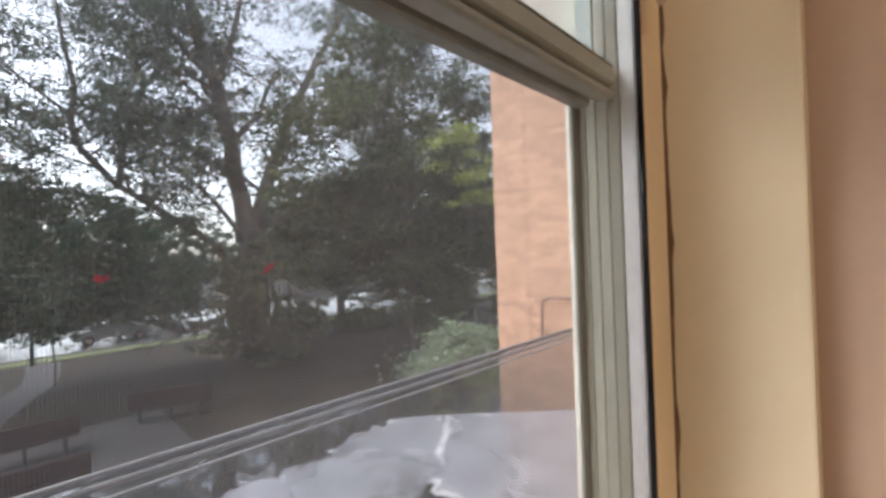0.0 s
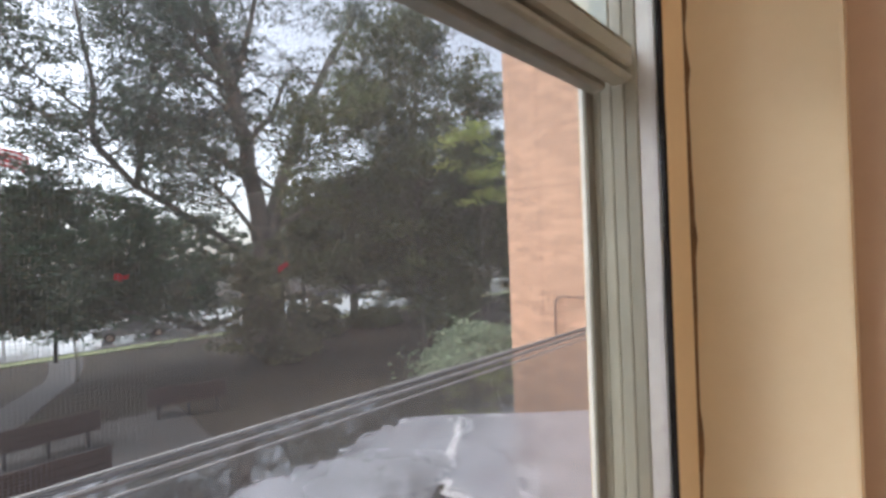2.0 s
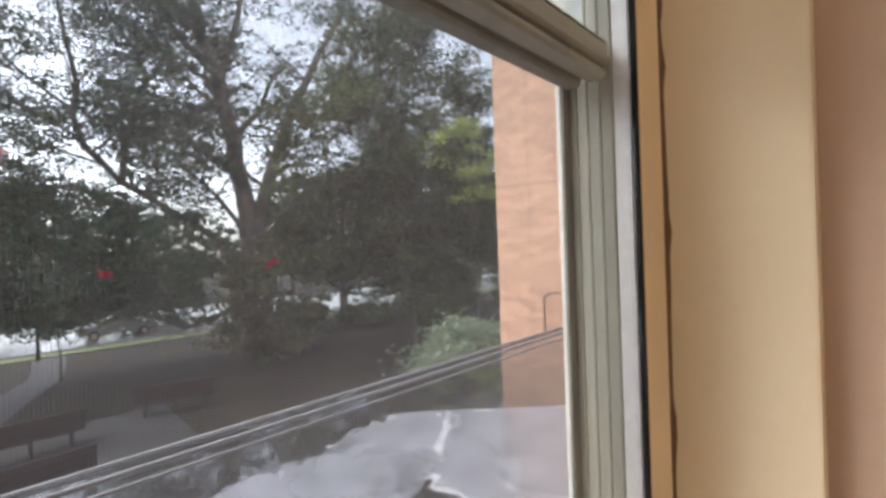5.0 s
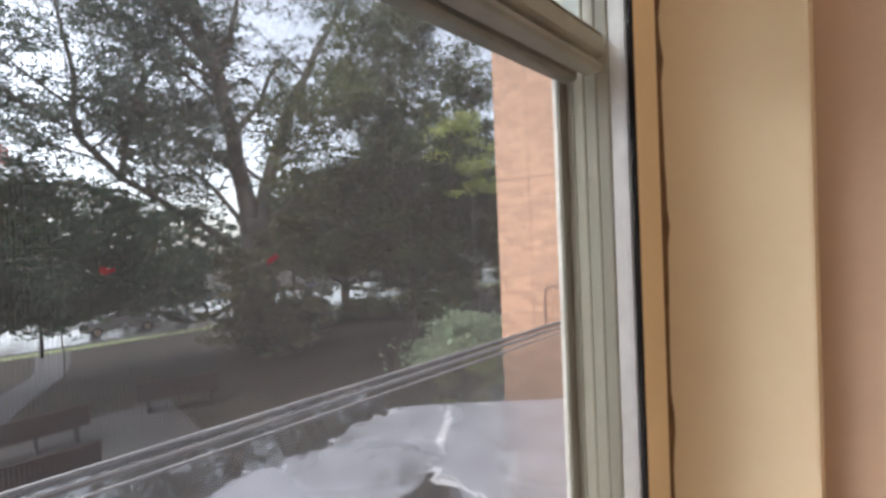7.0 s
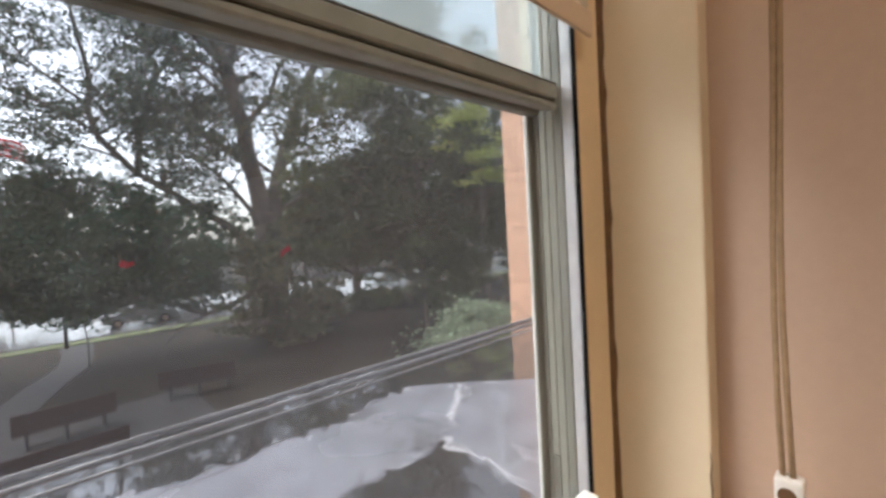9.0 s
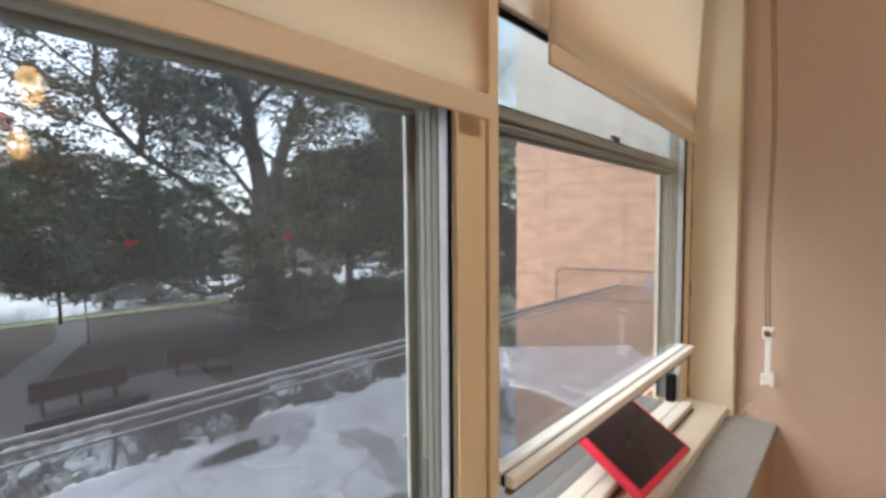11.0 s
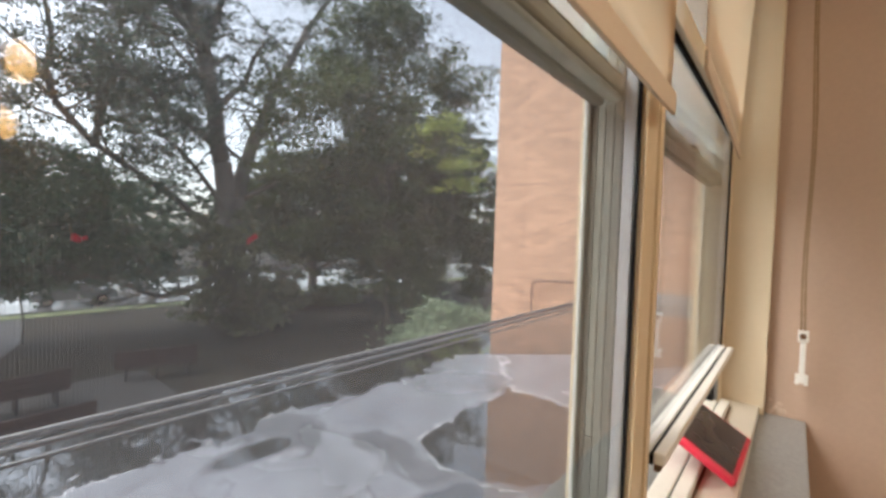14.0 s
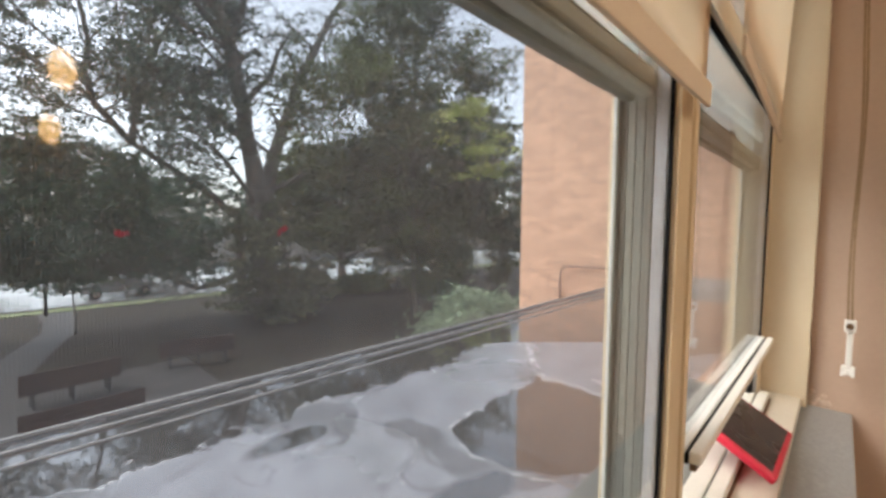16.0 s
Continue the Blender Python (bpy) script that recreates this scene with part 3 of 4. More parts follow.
part("holder_bar", box((cx - 0.006, cy - 0.008, cz - 0.17), (cx + 0.006, cy + 0.008, cz - 0.0425), 0.003, 2), M_PLASTIC, cord)
part("holder_foot", box((cx - 0.008, cy - 0.018, cz - 0.195), (cx + 0.008, cy - 0.007, cz - 0.158), 0.003, 2), M_PLASTIC, cord)
part("holder_foot", box((cx - 0.008, cy + 0.007, cz - 0.195), (cx + 0.008, cy + 0.018, cz - 0.158), 0.003, 2), M_PLASTIC, cord)
part("holder_bridge", box((cx - 0.007, cy - 0.0068, cz - 0.190), (cx + 0.007, cy + 0.0068, cz - 0.1705), 0.002), M_PLASTIC, cord)
part("wall_strap", box((cx + 0.0085, cy - 0.006, cz - 0.185), (WALL_X - 0.0003, cy + 0.006, cz - 0.172), 0.002), M_PLASTIC, cord)
for dy, off in ((-0.003, 0.0), (0.006, 0.3)):
    pts = [(cx - 0.04 * (k / 14) ** 2, cy + dy * (1 - 0.3 * k / 14) + 0.005 * math.sin(k * 0.7 + off) + 0.012 * k / 14, cz - 0.008 + (2.56 - cz) * k / 14) for k in range(15)]
    part("cord", tube(pts, 0.0033, 6), M_CORD, cord)

# flaking plaster where the ledge meets the wall
rng = random.Random(21)
flakes = thing("flaked_plaster", "flaking pale plaster crumbs on the wall over the ledge", "plaster damage")
for k in range(9):
    fy, fz, fr = -0.160 - rng.random() ** 2 * 0.045, 0.756 + rng.random() ** 2 * 0.05, rng.uniform(0.008, 0.016)
    bm = bmesh.new()
    bmesh.ops.create_icosphere(bm, subdivisions=2, radius=fr)
    for v in bm.verts:
        v.co = Vector((v.co.x * 0.12 + WALL_X - 0.0005, v.co.y * rng.uniform(0.8, 1.3) + fy, v.co.z * rng.uniform(0.6, 1.1) + fz))
    part("flake", bm, M_CRUMB, flakes)

# cracked paint on the corner of the reveal
crack = [(0.1118 + 0.0006 * math.sin(k * 2.3), -0.1492 + 0.0008 * math.sin(k * 1.7), 0.98 + k * 0.012) for k in range(9)]
solid("paint_crack", tube(crack, [0.0004 + 0.0012 * math.sin(math.pi * k / 8) for k in range(9)], 5), M_GAP, "thin dark crack in the paint on the reveal corner", "crack")

# small tablet leaning on the sash
tab = thing("tablet", "small dark tablet in a red rubber case leaning on the sill", "tablet")
TM = pose(-0.512, -0.048, 0.864, 29.0, 3.0, -1.0)
part("case", box((-0.200, -0.099, -0.012), (0.150, 0.099, 0.010), 0.009, 3), M_RED, tab, "red rubber case")
part("screen", box((-0.185, -0.084, 0.0102), (0.135, 0.084, 0.0115), 0.001), M_SLATE, tab, "dark glossy screen")
tab.matrix_world = TM

# warm wall lamps on the far side of the room
for lx, lz, r in ((-1.52, 2.50, 0.10), (-1.60, 2.06, 0.075)):
    lamp = thing("wall_lamp", "warm glowing glass lamp on the plaster wall", "wall lamp", "wall lamps")
    bm = bmesh.new()
    bmesh.ops.create_uvsphere(bm, u_segments=20, v_segments=12, radius=r)
    for v in bm.verts:
        v.co = Vector((v.co.x * 0.8 + lx, v.co.y * 0.8 - 4.0, v.co.z * 1.5 + lz))
    part("shade", bm, M_LAMP, lamp, "amber glass shade")
    part("bracket", tube([(lx, -4.04, lz - r * 1.3), (lx, -4.2, lz - r * 1.5), (lx, -4.2995, lz - r)], 0.012, 8), M_STEEL, lamp)


# unseen ceiling light over the middle of the room, added to brighten the interior
cl = thing("fill_ceiling_light", "unseen warm white ceiling light added to brighten the room", "ceiling light")
part("housing", box((-2.2, -2.15, CEIL_Z - 0.06), (-0.9, -1.45, CEIL_Z - 0.0005), 0.01), M_PLASTIC, cl)
part("diffuser", box((-2.15, -2.10, CEIL_Z - 0.072), (-0.95, -1.50, CEIL_Z - 0.0605), 0.004), M_TUBE, cl, "glowing diffuser")

# ---------- outside: roof, wing, ground ----------
EDGE_Y = 2.98
solid("flat_roof", box((-9, 0.225, ROOF_Z - 0.25), (9.5, EDGE_Y, ROOF_Z)), M_ROOF, "wet grey flat roof with standing water", "roof")
solid("outer_wall", box((-9, 0.161, GROUND_Z), (9.5, 0.224, 0.727)), M_MORTAR, "brick wall under the windows outside", "wall")
edge = thing("roof_edge", "low metal edge trim along the flat roof", "roof edge", kind="structure")
part("edge_cap", box((-9, EDGE_Y + 0.001, ROOF_Z - 0.3), (9.5, EDGE_Y + 0.05, ROOF_Z + 0.006), 0.004, 2), M_WETMETAL, edge, "dark wet metal gutter strip")
# the innermost, lowest lip stands in for the bright reflecting edge of the water
for ya, yb, high in ((EDGE_Y + 0.0505, EDGE_Y + 0.07, 0.024), (EDGE_Y - 0.118, EDGE_Y - 0.102, 0.018), (EDGE_Y - 0.296, EDGE_Y - 0.284, 0.010)):
    part("edge_lip", box((-9, ya, ROOF_Z - 0.28 if ya > EDGE_Y else ROOF_Z + 0.0005), (9.5, yb, ROOF_Z + high), 0.004, 2), M_CURB, edge, "pale lip along the roof edge")
solid("wing_wall_below", box((-9, EDGE_Y - 0.1, GROUND_Z), (9.5, EDGE_Y + 0.0, ROOF_Z - 0.26)), M_MORTAR, "brick wall under the flat roof", "wall")

# brick wing: local x runs along its face, local y into it
WING = Matrix.Translation((6.44, 5.17, 0)) @ Matrix.Rotation(math.atan2(-1.58, 0.42), 4, "Z")
WING_L, WING_TOP = 6.2, 7.4
wing = thing("brick_wing", "orange brick wing of the building beside the flat roof", "building")
wing.matrix_world = WING
part("core", box((0.0, 0.02, GROUND_Z), (WING_L, 5.0, WING_TOP)), M_MORTAR, wing)
part("coping", box((-0.03, -0.03, WING_TOP), (WING_L, 5.0, WING_TOP + 0.12), 0.01), M_CURB, wing)
part("expansion_joint", box((0.675, -0.005, -1.2), (0.690, 0.019, WING_TOP)), M_SEAM, wing, "darker vertical sealant joint")
part("expansion_joint", box((0.0, -0.0045, 2.622), (WING_L, 0.019, 2.640)), M_SEAM, wing, "darker horizontal sealant joint")
part("flashing", box((2.7, -0.03, ROOF_Z - 0.05), (WING_L, 0.0, ROOF_Z + 0.22), 0.006), M_CURB, wing, "grey metal flashing at the roof")

# ladder rail by the wing
rail = thing("ladder_rail", "bent metal ladder rail rising over the roof edge", "ladder rail")
pts = [(x + 0.88, y + 0.30, z) for x, y, z in ((5.72, 3.94, -0.9), (5.72, 3.94, 0.36), (5.725, 3.92, 0.44), (5.74, 3.86, 0.495), (5.765, 3.78, 0.51), (5.90, 3.25, 0.51), (6.17, 2.20, 0.51), (6.30, 1.72, 0.51), (6.33, 1.66, 0.44), (6.335, 1.65, ROOF_Z + 0.002))]
part("rail_tube", tube(pts, 0.020, 8), M_LADDER, rail)
part("wall_bracket", box((6.58, 4.20, -0.40), (6.74, 4.25, -0.36), 0.004), M_LADDER, rail)

bm = bmesh.new()
bmesh.ops.create_grid(bm, x_segments=2, y_segments=2, size=1500)
bmesh.ops.translate(bm, verts=bm.verts[:], vec=(0, 0, GROUND_Z))
solid("ground", bm, M_EARTH, "wet lawn and mulch, coloured dark for the shade under the trees", "ground")
solid("road", box((-200, 34.2, GROUND_Z + 0.001), (250, 52.5, GROUND_Z + 0.02)), M_ROAD, "wet shiny asphalt road", "road")
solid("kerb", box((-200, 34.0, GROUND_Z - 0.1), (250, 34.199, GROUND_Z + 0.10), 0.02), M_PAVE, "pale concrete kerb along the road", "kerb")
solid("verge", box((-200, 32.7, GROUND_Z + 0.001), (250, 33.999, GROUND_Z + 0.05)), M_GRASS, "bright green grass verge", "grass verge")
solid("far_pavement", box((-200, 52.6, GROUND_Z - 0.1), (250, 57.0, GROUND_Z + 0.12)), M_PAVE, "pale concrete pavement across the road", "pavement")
bm = bmesh.new()
path_pts = [((-0.2, 32.6), (1.3, 32.4)), ((-0.2, 29.5), (1.1, 29.2)), ((-0.4, 27.0), (0.75, 26.4)), ((-1.5, 23.9), (-0.4, 22.7)), ((-2.5, 20.3), (-1.6, 18.35)), ((-4.5, 18.31), (-3.0, 18.305))]
prev = None
for (ax, ay), (bx, by) in path_pts:
    cur = [bm.verts.new(c) for c in ((ax, ay, GROUND_Z + 0.03), (bx, by, GROUND_Z + 0.03), (bx, by, GROUND_Z - 0.05), (ax, ay, GROUND_Z - 0.05))]
    if prev:
        for a in range(4):
            bm.faces.new((prev[a], prev[(a + 1) % 4], cur[(a + 1) % 4], cur[a]))
    prev = cur
bmesh.ops.recalc_face_normals(bm, faces=bm.faces[:])
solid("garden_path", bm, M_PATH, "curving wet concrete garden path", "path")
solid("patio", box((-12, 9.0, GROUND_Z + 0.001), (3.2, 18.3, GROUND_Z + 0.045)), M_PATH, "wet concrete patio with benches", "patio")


def bench(x, y, turn, length, label):
    b = thing("park_bench", label, "bench", "park benches")
    h = length / 2
    for k in range(3):
        part("seat_board", box((-h, -0.22 + k * 0.155, 0.43), (h, -0.07 + k * 0.155, 0.47), 0.008), M_BENCH, b)
    for k in range(3):
        part("back_board", box((-h, 0.27 + k * 0.02, 0.50 + k * 0.195), (h, 0.305 + k * 0.02, 0.685 + k * 0.195), 0.008), M_BENCH, b)
    for px in (-h * 0.75, 0.0, h * 0.75):
        part("leg", box((px - 0.03, -0.2, 0), (px + 0.03, -0.14, 0.429), 0.006), M_STEEL, b)
        part("leg", box((px - 0.03, 0.20, 0), (px + 0.03, 0.265, 1.06), 0.006), M_STEEL, b)
    b.matrix_world = pose(x, y, GROUND_Z + 0.045, 0, 0, turn)


bench(-0.5, 13.0, 183, 2.35, "long brown slatted bench on wet paving")
bench(-0.40, 16.4, 184, 2.3, "long brown slatted bench on wet paving")
bench(3.3, 17.2, 163, 2.4, "long brown slatted bench under the trees")

pole = thing("sign_post", "thin dark post beside the path", "post")
part("pole", tube([(0.1, 32.0, GROUND_Z), (0.15, 32.0, 1.5)], [0.10, 0.07], 10), M_STEEL, pole)


# ---------- trees ----------
def leaf_cloud(name, clumps, count, size, mat, parent, seed, flat=0.55, spray=16, reach=0.34):
    """Many small folded leaves on flat drooping sprays, the sprays gathered in clumps: (x, y, z, rx, ry, rz) each."""
    rng = np.random.default_rng(seed)
    c = np.array(clumps, float)
    vol = (c[:, 3] * c[:, 4] * c[:, 5]) ** (2 / 3)
    sprays = max(1, count // spray)
    pick = rng.choice(len(c), sprays, p=vol / vol.sum())
    d = rng.normal(size=(sprays, 3))
    d /= np.linalg.norm(d, axis=1)[:, None]
    rad = rng.random(sprays) ** 0.6 * (0.55 + 0.75 * rng.random(sprays))
    rad *= np.where(rng.random(sprays) < 0.16, 1.55, 1.0)
    heart = c[pick, :3] + d * rad[:, None] * c[pick, 3:]
    way = rng.normal(size=(sprays, 3)) * np.array([1.0, 1.0, 0.25])
    way /= np.linalg.norm(way, axis=1)[:, None]
    span = reach * (0.6 + 0.8 * rng.random(sprays))
    own = np.repeat(np.arange(sprays), spray)
    count = len(own)
    along = rng.uniform(-1.6, 1.6, count)
    off = rng.normal(size=(count, 3)) * np.array([0.45, 0.45, 0.22])
    pos = heart[own] + (way[own] * along[:, None] + off) * span[own][:, None]
    pos[:, 2] -= 0.12 * span[own] * along ** 2
    a = rng.normal(size=(count, 3)) + way[own] * 0.6
    a[:, 2] *= flat
    a /= np.linalg.norm(a, axis=1)[:, None]
    b = np.cross(a, rng.normal(size=(count, 3)))
    b /= np.linalg.norm(b, axis=1)[:, None]
    n = np.cross(a, b)
    s = size * (0.6 + 0.9 * rng.random(count))[:, None]
    v = np.stack([pos - a * s, pos - b * s * 0.5 + n * s * 0.15, pos + a * s, pos + b * s * 0.5 + n * s * 0.15], 1).reshape(-1, 3)
    idx = np.arange(count)[:, None] * 4
    f = np.concatenate([idx + np.array([[0, 1, 2]]), idx + np.array([[0, 2, 3]])])
    me = bpy.data.meshes.new(name)
    me.from_pydata(v.tolist(), [], f.tolist())
    me.materials.append(mat)
    ob = new(name, me)
    ob.parent = parent
    return ob


def limb(bm, a, b, ra, rb, rng, bend=0.06, steps=6, sides=8):
    a, b = Vector(a), Vector(b)
    ln = (b - a).length
    pts, rad = [], []
    off = Vector((rng.uniform(-1, 1), rng.uniform(-1, 1), rng.uniform(-0.4, 0.8))) * ln * bend
    for k in range(steps + 1):
        t = k / steps
        jit = Vector((rng.uniform(-1, 1), rng.uniform(-1, 1), rng.uniform(-1, 1))) * ln * 0.012 * (0 < k < steps)
        pts.append(a.lerp(b, t) + off * math.sin(math.pi * t) + jit)
        rad.append(ra + (rb - ra) * t)
    add_tube(bm, pts, rad, sides, True)
    return pts


def sprout(bm, pts, radius, rng, depth, tips, spread, reach):
    """Side branches along a limb, each with its own; ends go to tips."""
    for k in range(1, len(pts)):
        for _ in range(2 if depth > 1 else 1):
            d = (pts[k] - pts[k - 1]).normalized()
            side = Vector((rng.uniform(-1, 1), rng.uniform(-1, 1), rng.uniform(-0.5, 0.7))).normalized()
            ln = reach * rng.uniform(0.6, 1.2)
            end = pts[k] + (d * (1 - spread) + side * spread).normalized() * ln
            r = max(0.015, radius * 0.42)
            sub = limb(bm, pts[k], end, r, r * 0.35, rng, 0.1, 4, 5)
            tips.append(sub[-1])
            tips.append(sub[2])
            if depth > 1:
                sprout(bm, sub, r, rng, depth - 1, tips, spread, reach * 0.55)


def limbed_tree(label, seed, base, runs, count, size, mat, reach, gaps=(), low=-1.4):
    """A tree built limb by limb; gaps are (x, z, rx, rz) openings in the crown where the sky shows."""
    rng = random.Random(seed)
    t = thing("shade_tree", label, "tree", "trees")
    bm = bmesh.new()
    tips = []
    limb(bm, base[0], base[1], base[2], base[3], rng, 0.01, 8, 14)
    for run in runs:
        for k, ((a, ra), (b, rb)) in enumerate(zip(run, run[1:])):
            p = limb(bm, a, b, ra, rb, rng, 0.04, 4, 10)
            if rb < 0.40 or base[2] < 0.5:
                sprout(bm, p[2 if k == 0 else 1:], rb, rng, 2, tips, 0.72, reach)
    part("trunk", bm, M_BARK, t)
    clumps = []
    bare = [Vector(a).lerp(Vector(b), f) for run in runs[:2] for (a, _), (b, _) in list(zip(run, run[1:]))[:4] for f in (0, 0.25, 0.5, 0.75)]
    for p in tips:
        if p.z > 4.2 and any(math.hypot(p.x - q.x, p.z - q.z) < 0.75 for q in bare) and rng.random() < 0.85:
            continue
        if p.z < low or any(((p.x - gx) / rx) ** 2 + ((p.z - gz) / rz) ** 2 < 1 for gx, gz, rx, rz in gaps):
            continue
        r = rng.uniform(0.5, 1.6)
        clumps.append((p.x, p.y, p.z, r, r, r * 0.65))
    leaf_cloud("crown", clumps, count, size, mat, t, seed)
    return t


def round_tree(name, label, x, y, base, top, rx, ry, count, size, mat, seed, lower=0.0, trunk=0.3, blobs=60, clump=1.0):
    """A tree with a tapered trunk, spreading limbs and an uneven crown of leaf clumps."""
    rng = random.Random(seed)
    t = thing(name, label, "tree" if name != "bush" else "bush", "trees" if name != "bush" else "bushes")
    bm = bmesh.new()
    pts = limb(bm, (x, y, base - 0.1), (x + rng.uniform(-0.4, 0.4), y, top - (top - lower) * 0.15), trunk, trunk * 0.2, rng, 0.03, 8, 9)
    clumps = []
    for k in range(blobs):
        a, e = rng.uniform(0, 2 * math.pi), rng.uniform(-1, 1)
        c = math.sqrt(max(0, 1 - e * e)) * rng.uniform(0.35, 1.0)
        p = Vector((x + rx * c * math.cos(a), y + ry * c * math.sin(a), (top + lower) / 2 + (top - lower) / 2 * e * 0.92 + rng.gauss(0, 0.07) * (top - lower)))
        start = pts[min(len(pts) - 1, max(2, int((p.z - base) / (top - base) * 6)))]
        if k % 4 == 0:
            limb(bm, start, p, trunk * 0.3, 0.02, rng, 0.08, 4, 5)
        r = rng.uniform(0.10, 0.24) * (rx + (top - lower) * 0.4) * clump
        clumps.append((p.x, p.y, p.z, r, r, r * rng.uniform(0.4, 0.75)))
    part("trunk", bm, M_BARK, t)
    leaf_cloud("crown", clumps, count, size, mat, t, seed)
    return t


Y = 25.0
limbed_tree("large old tree with a forked trunk and airy dark leaves", 5, ((9.3, Y, GROUND_Z - 0.1), (9.2, Y, 3.2), 0.95, 0.72), [
    [((8.95, Y, 2.4), 0.58), ((8.62, Y - 0.1, 5.2), 0.46), ((8.2, Y - 0.2, 7.8), 0.42), ((7.5, Y - 0.5, 10.6), 0.36), ((6.8, Y, 13.0), 0.28), ((6.3, Y + 0.4, 16.5), 0.16)],
    [((9.45, Y, 2.4), 0.54), ((10.05, Y + 0.1, 5.2), 0.38), ((10.7, Y + 0.2, 7.1), 0.36), ((11.8, Y + 0.3, 10.4), 0.28), ((13.9, Y + 0.2, 14.6), 0.2), ((15.7, Y, 18.0), 0.1)],
    [((8.7, Y, 5.7), 0.22), ((7.4, Y - 0.4, 6.5), 0.18), ((5.3, Y - 0.6, 7.8), 0.13), ((3.2, Y - 1.2, 9.0), 0.07)],
    [((8.2, Y, 7.9), 0.20), ((10.0, Y + 0.3, 10.0), 0.16), ((11.5, Y + 0.6, 13.2), 0.08)],
    [((7.4, Y, 10.8), 0.24), ((8.2, Y, 13.0), 0.17), ((8.9, Y - 0.4, 16.5), 0.1)],
    [((7.3, Y, 11.4), 0.2), ((5.2, Y - 0.5, 13.2), 0.14), ((3.0, Y - 1, 15.8), 0.07)],
    [((11.6, Y, 10.0), 0.18), ((14.0, Y - 0.6, 11.0), 0.12), ((16.5, Y - 1.2, 11.6), 0.06)],
    [((9.3, Y, -0.9), 0.20), ((7.0, Y - 0.7, -1.75), 0.15), ((5.5, Y - 0.7, -2.15), 0.13), ((4.2, Y - 0.7, -1.5), 0.10), ((2.6, Y - 0.9, -0.9), 0.06)],
    [((8.9, Y, 2.6), 0.15), ((7.2, Y - 0.3, 4.6), 0.11), ((6.4, Y - 0.4, 5.4), 0.08), ((5.2, Y - 0.8, 6.2), 0.05)],
    [((9.6, Y, 3.0), 0.20), ((12.0, Y - 0.8, 4.7), 0.16), ((16.9, Y - 1.6, 7.2), 0.07)],
], 40000, 0.088, M_LEAF, 2.9, gaps=((9.4, 6.9, 0.9, 1.9), (9.9, 13.2, 1.2, 2.2), (8.3, 8.6, 0.9, 1.6), (11.6, 9.0, 0.8, 2.0)))
limbed_tree("airy leafy tree with slender leaning limbs on the lawn", 8, ((8.7, 26.3, GROUND_Z - 0.1), (8.4, 26.3, 1.7), 0.32, 0.27), [
    [((8.4, 26.3, 1.6), 0.19), ((5.6, 26.8, 3.9), 0.17), ((3.4, 27, 5.4), 0.16)],
    [((3.4, 27, 5.3), 0.16), ((1.8, 26.9, 7.2), 0.17), ((1.5, 26.8, 8.6), 0.15), ((1.7, 26.8, 10.0), 0.12), ((1.0, 26.6, 14.5), 0.06)],
    [((3.4, 27, 5.3), 0.17), ((3.7, 27.0, 7.8), 0.15), ((4.6, 27.0, 11.0), 0.13), ((4.2, 26.8, 12.2), 0.10), ((3.0, 26.8, 14.0), 0.07), ((2.6, 26.8, 17.0), 0.04)],
    [((2.6, 27, 6.2), 0.07), ((0.2, 26.6, 6.9), 0.05), ((-3.0, 26.0, 6.9), 0.03)],
    [((1.6, 26.8, 8.6), 0.08), ((-0.6, 26.6, 10.4), 0.06), ((-2.4, 26.6, 13.5), 0.03)],
    [((4.5, 27, 10.6), 0.10), ((5.6, 26.8, 13.0), 0.07), ((6.0, 26.8, 16.0), 0.04)],
    [((-0.4, 26.6, 10.0), 0.08), ((-3.4, 26.0, 11.6), 0.05), ((-5.6, 26.0, 13.0), 0.03)],
    [((3.6, 27, 4.8), 0.10), ((0.6, 26.4, 4.9), 0.07), ((-3.6, 26.2, 4.6), 0.03)],
    [((3.5, 27, 6.4), 0.11), ((5.0, 26.6, 7.4), 0.08), ((6.6, 26.4, 8.6), 0.04)],
    [((1.7, 26.8, 7.4), 0.09), ((-1.4, 26.3, 8.9), 0.06), ((-4.0, 26.2, 9.0), 0.03)],
], 46000, 0.088, M_LEAF, 3.0, gaps=((-2.0, 6.6, 1.4, 0.9), (5.8, 5.6, 0.9, 0.8), (0.0, 14.6, 1.2, 0.9)), low=2.0)
round_tree("shade_tree", "dense dark leafy tree drooping beside the brick wing", 15.2, 18.0, GROUND_Z, 14.2, 7.7, 4.0, 104000, 0.09, M_LEAF4, 11, lower=-1.4, trunk=0.14, blobs=260, clump=0.55)
round_tree("shade_tree", "dense dark leafy tree behind the forked one", 18.0, 30.0, GROUND_Z, 7.5, 6.5, 3.0, 34000, 0.16, M_LEAF4, 12, lower=-1.2, trunk=0.4, blobs=110, clump=0.7)
round_tree("shade_tree", "olive leafy tree close to the brick wing", 24.6, 18.6, GROUND_Z, 8.6, 3.3, 2.4, 26000, 0.10, M_LEAF4, 19, lower=-2.6, trunk=0.16, blobs=90, clump=0.6)
round_tree("shade_tree", "low spreading tree over the verge", 0.7, 25.9, GROUND_Z, 4.6, 7.2, 1.8, 60000, 0.09, M_LEAF2, 14, lower=-1.8, trunk=0.04, blobs=190, clump=0.58)
round_tree("bush", "dark shrub under the trees", 12.4, 27.5, GROUND_Z, -1.9, 2.4, 1.5, 7000, 0.13, M_LEAF4, 41, lower=-3.9, trunk=0.08, blobs=40, clump=0.8)
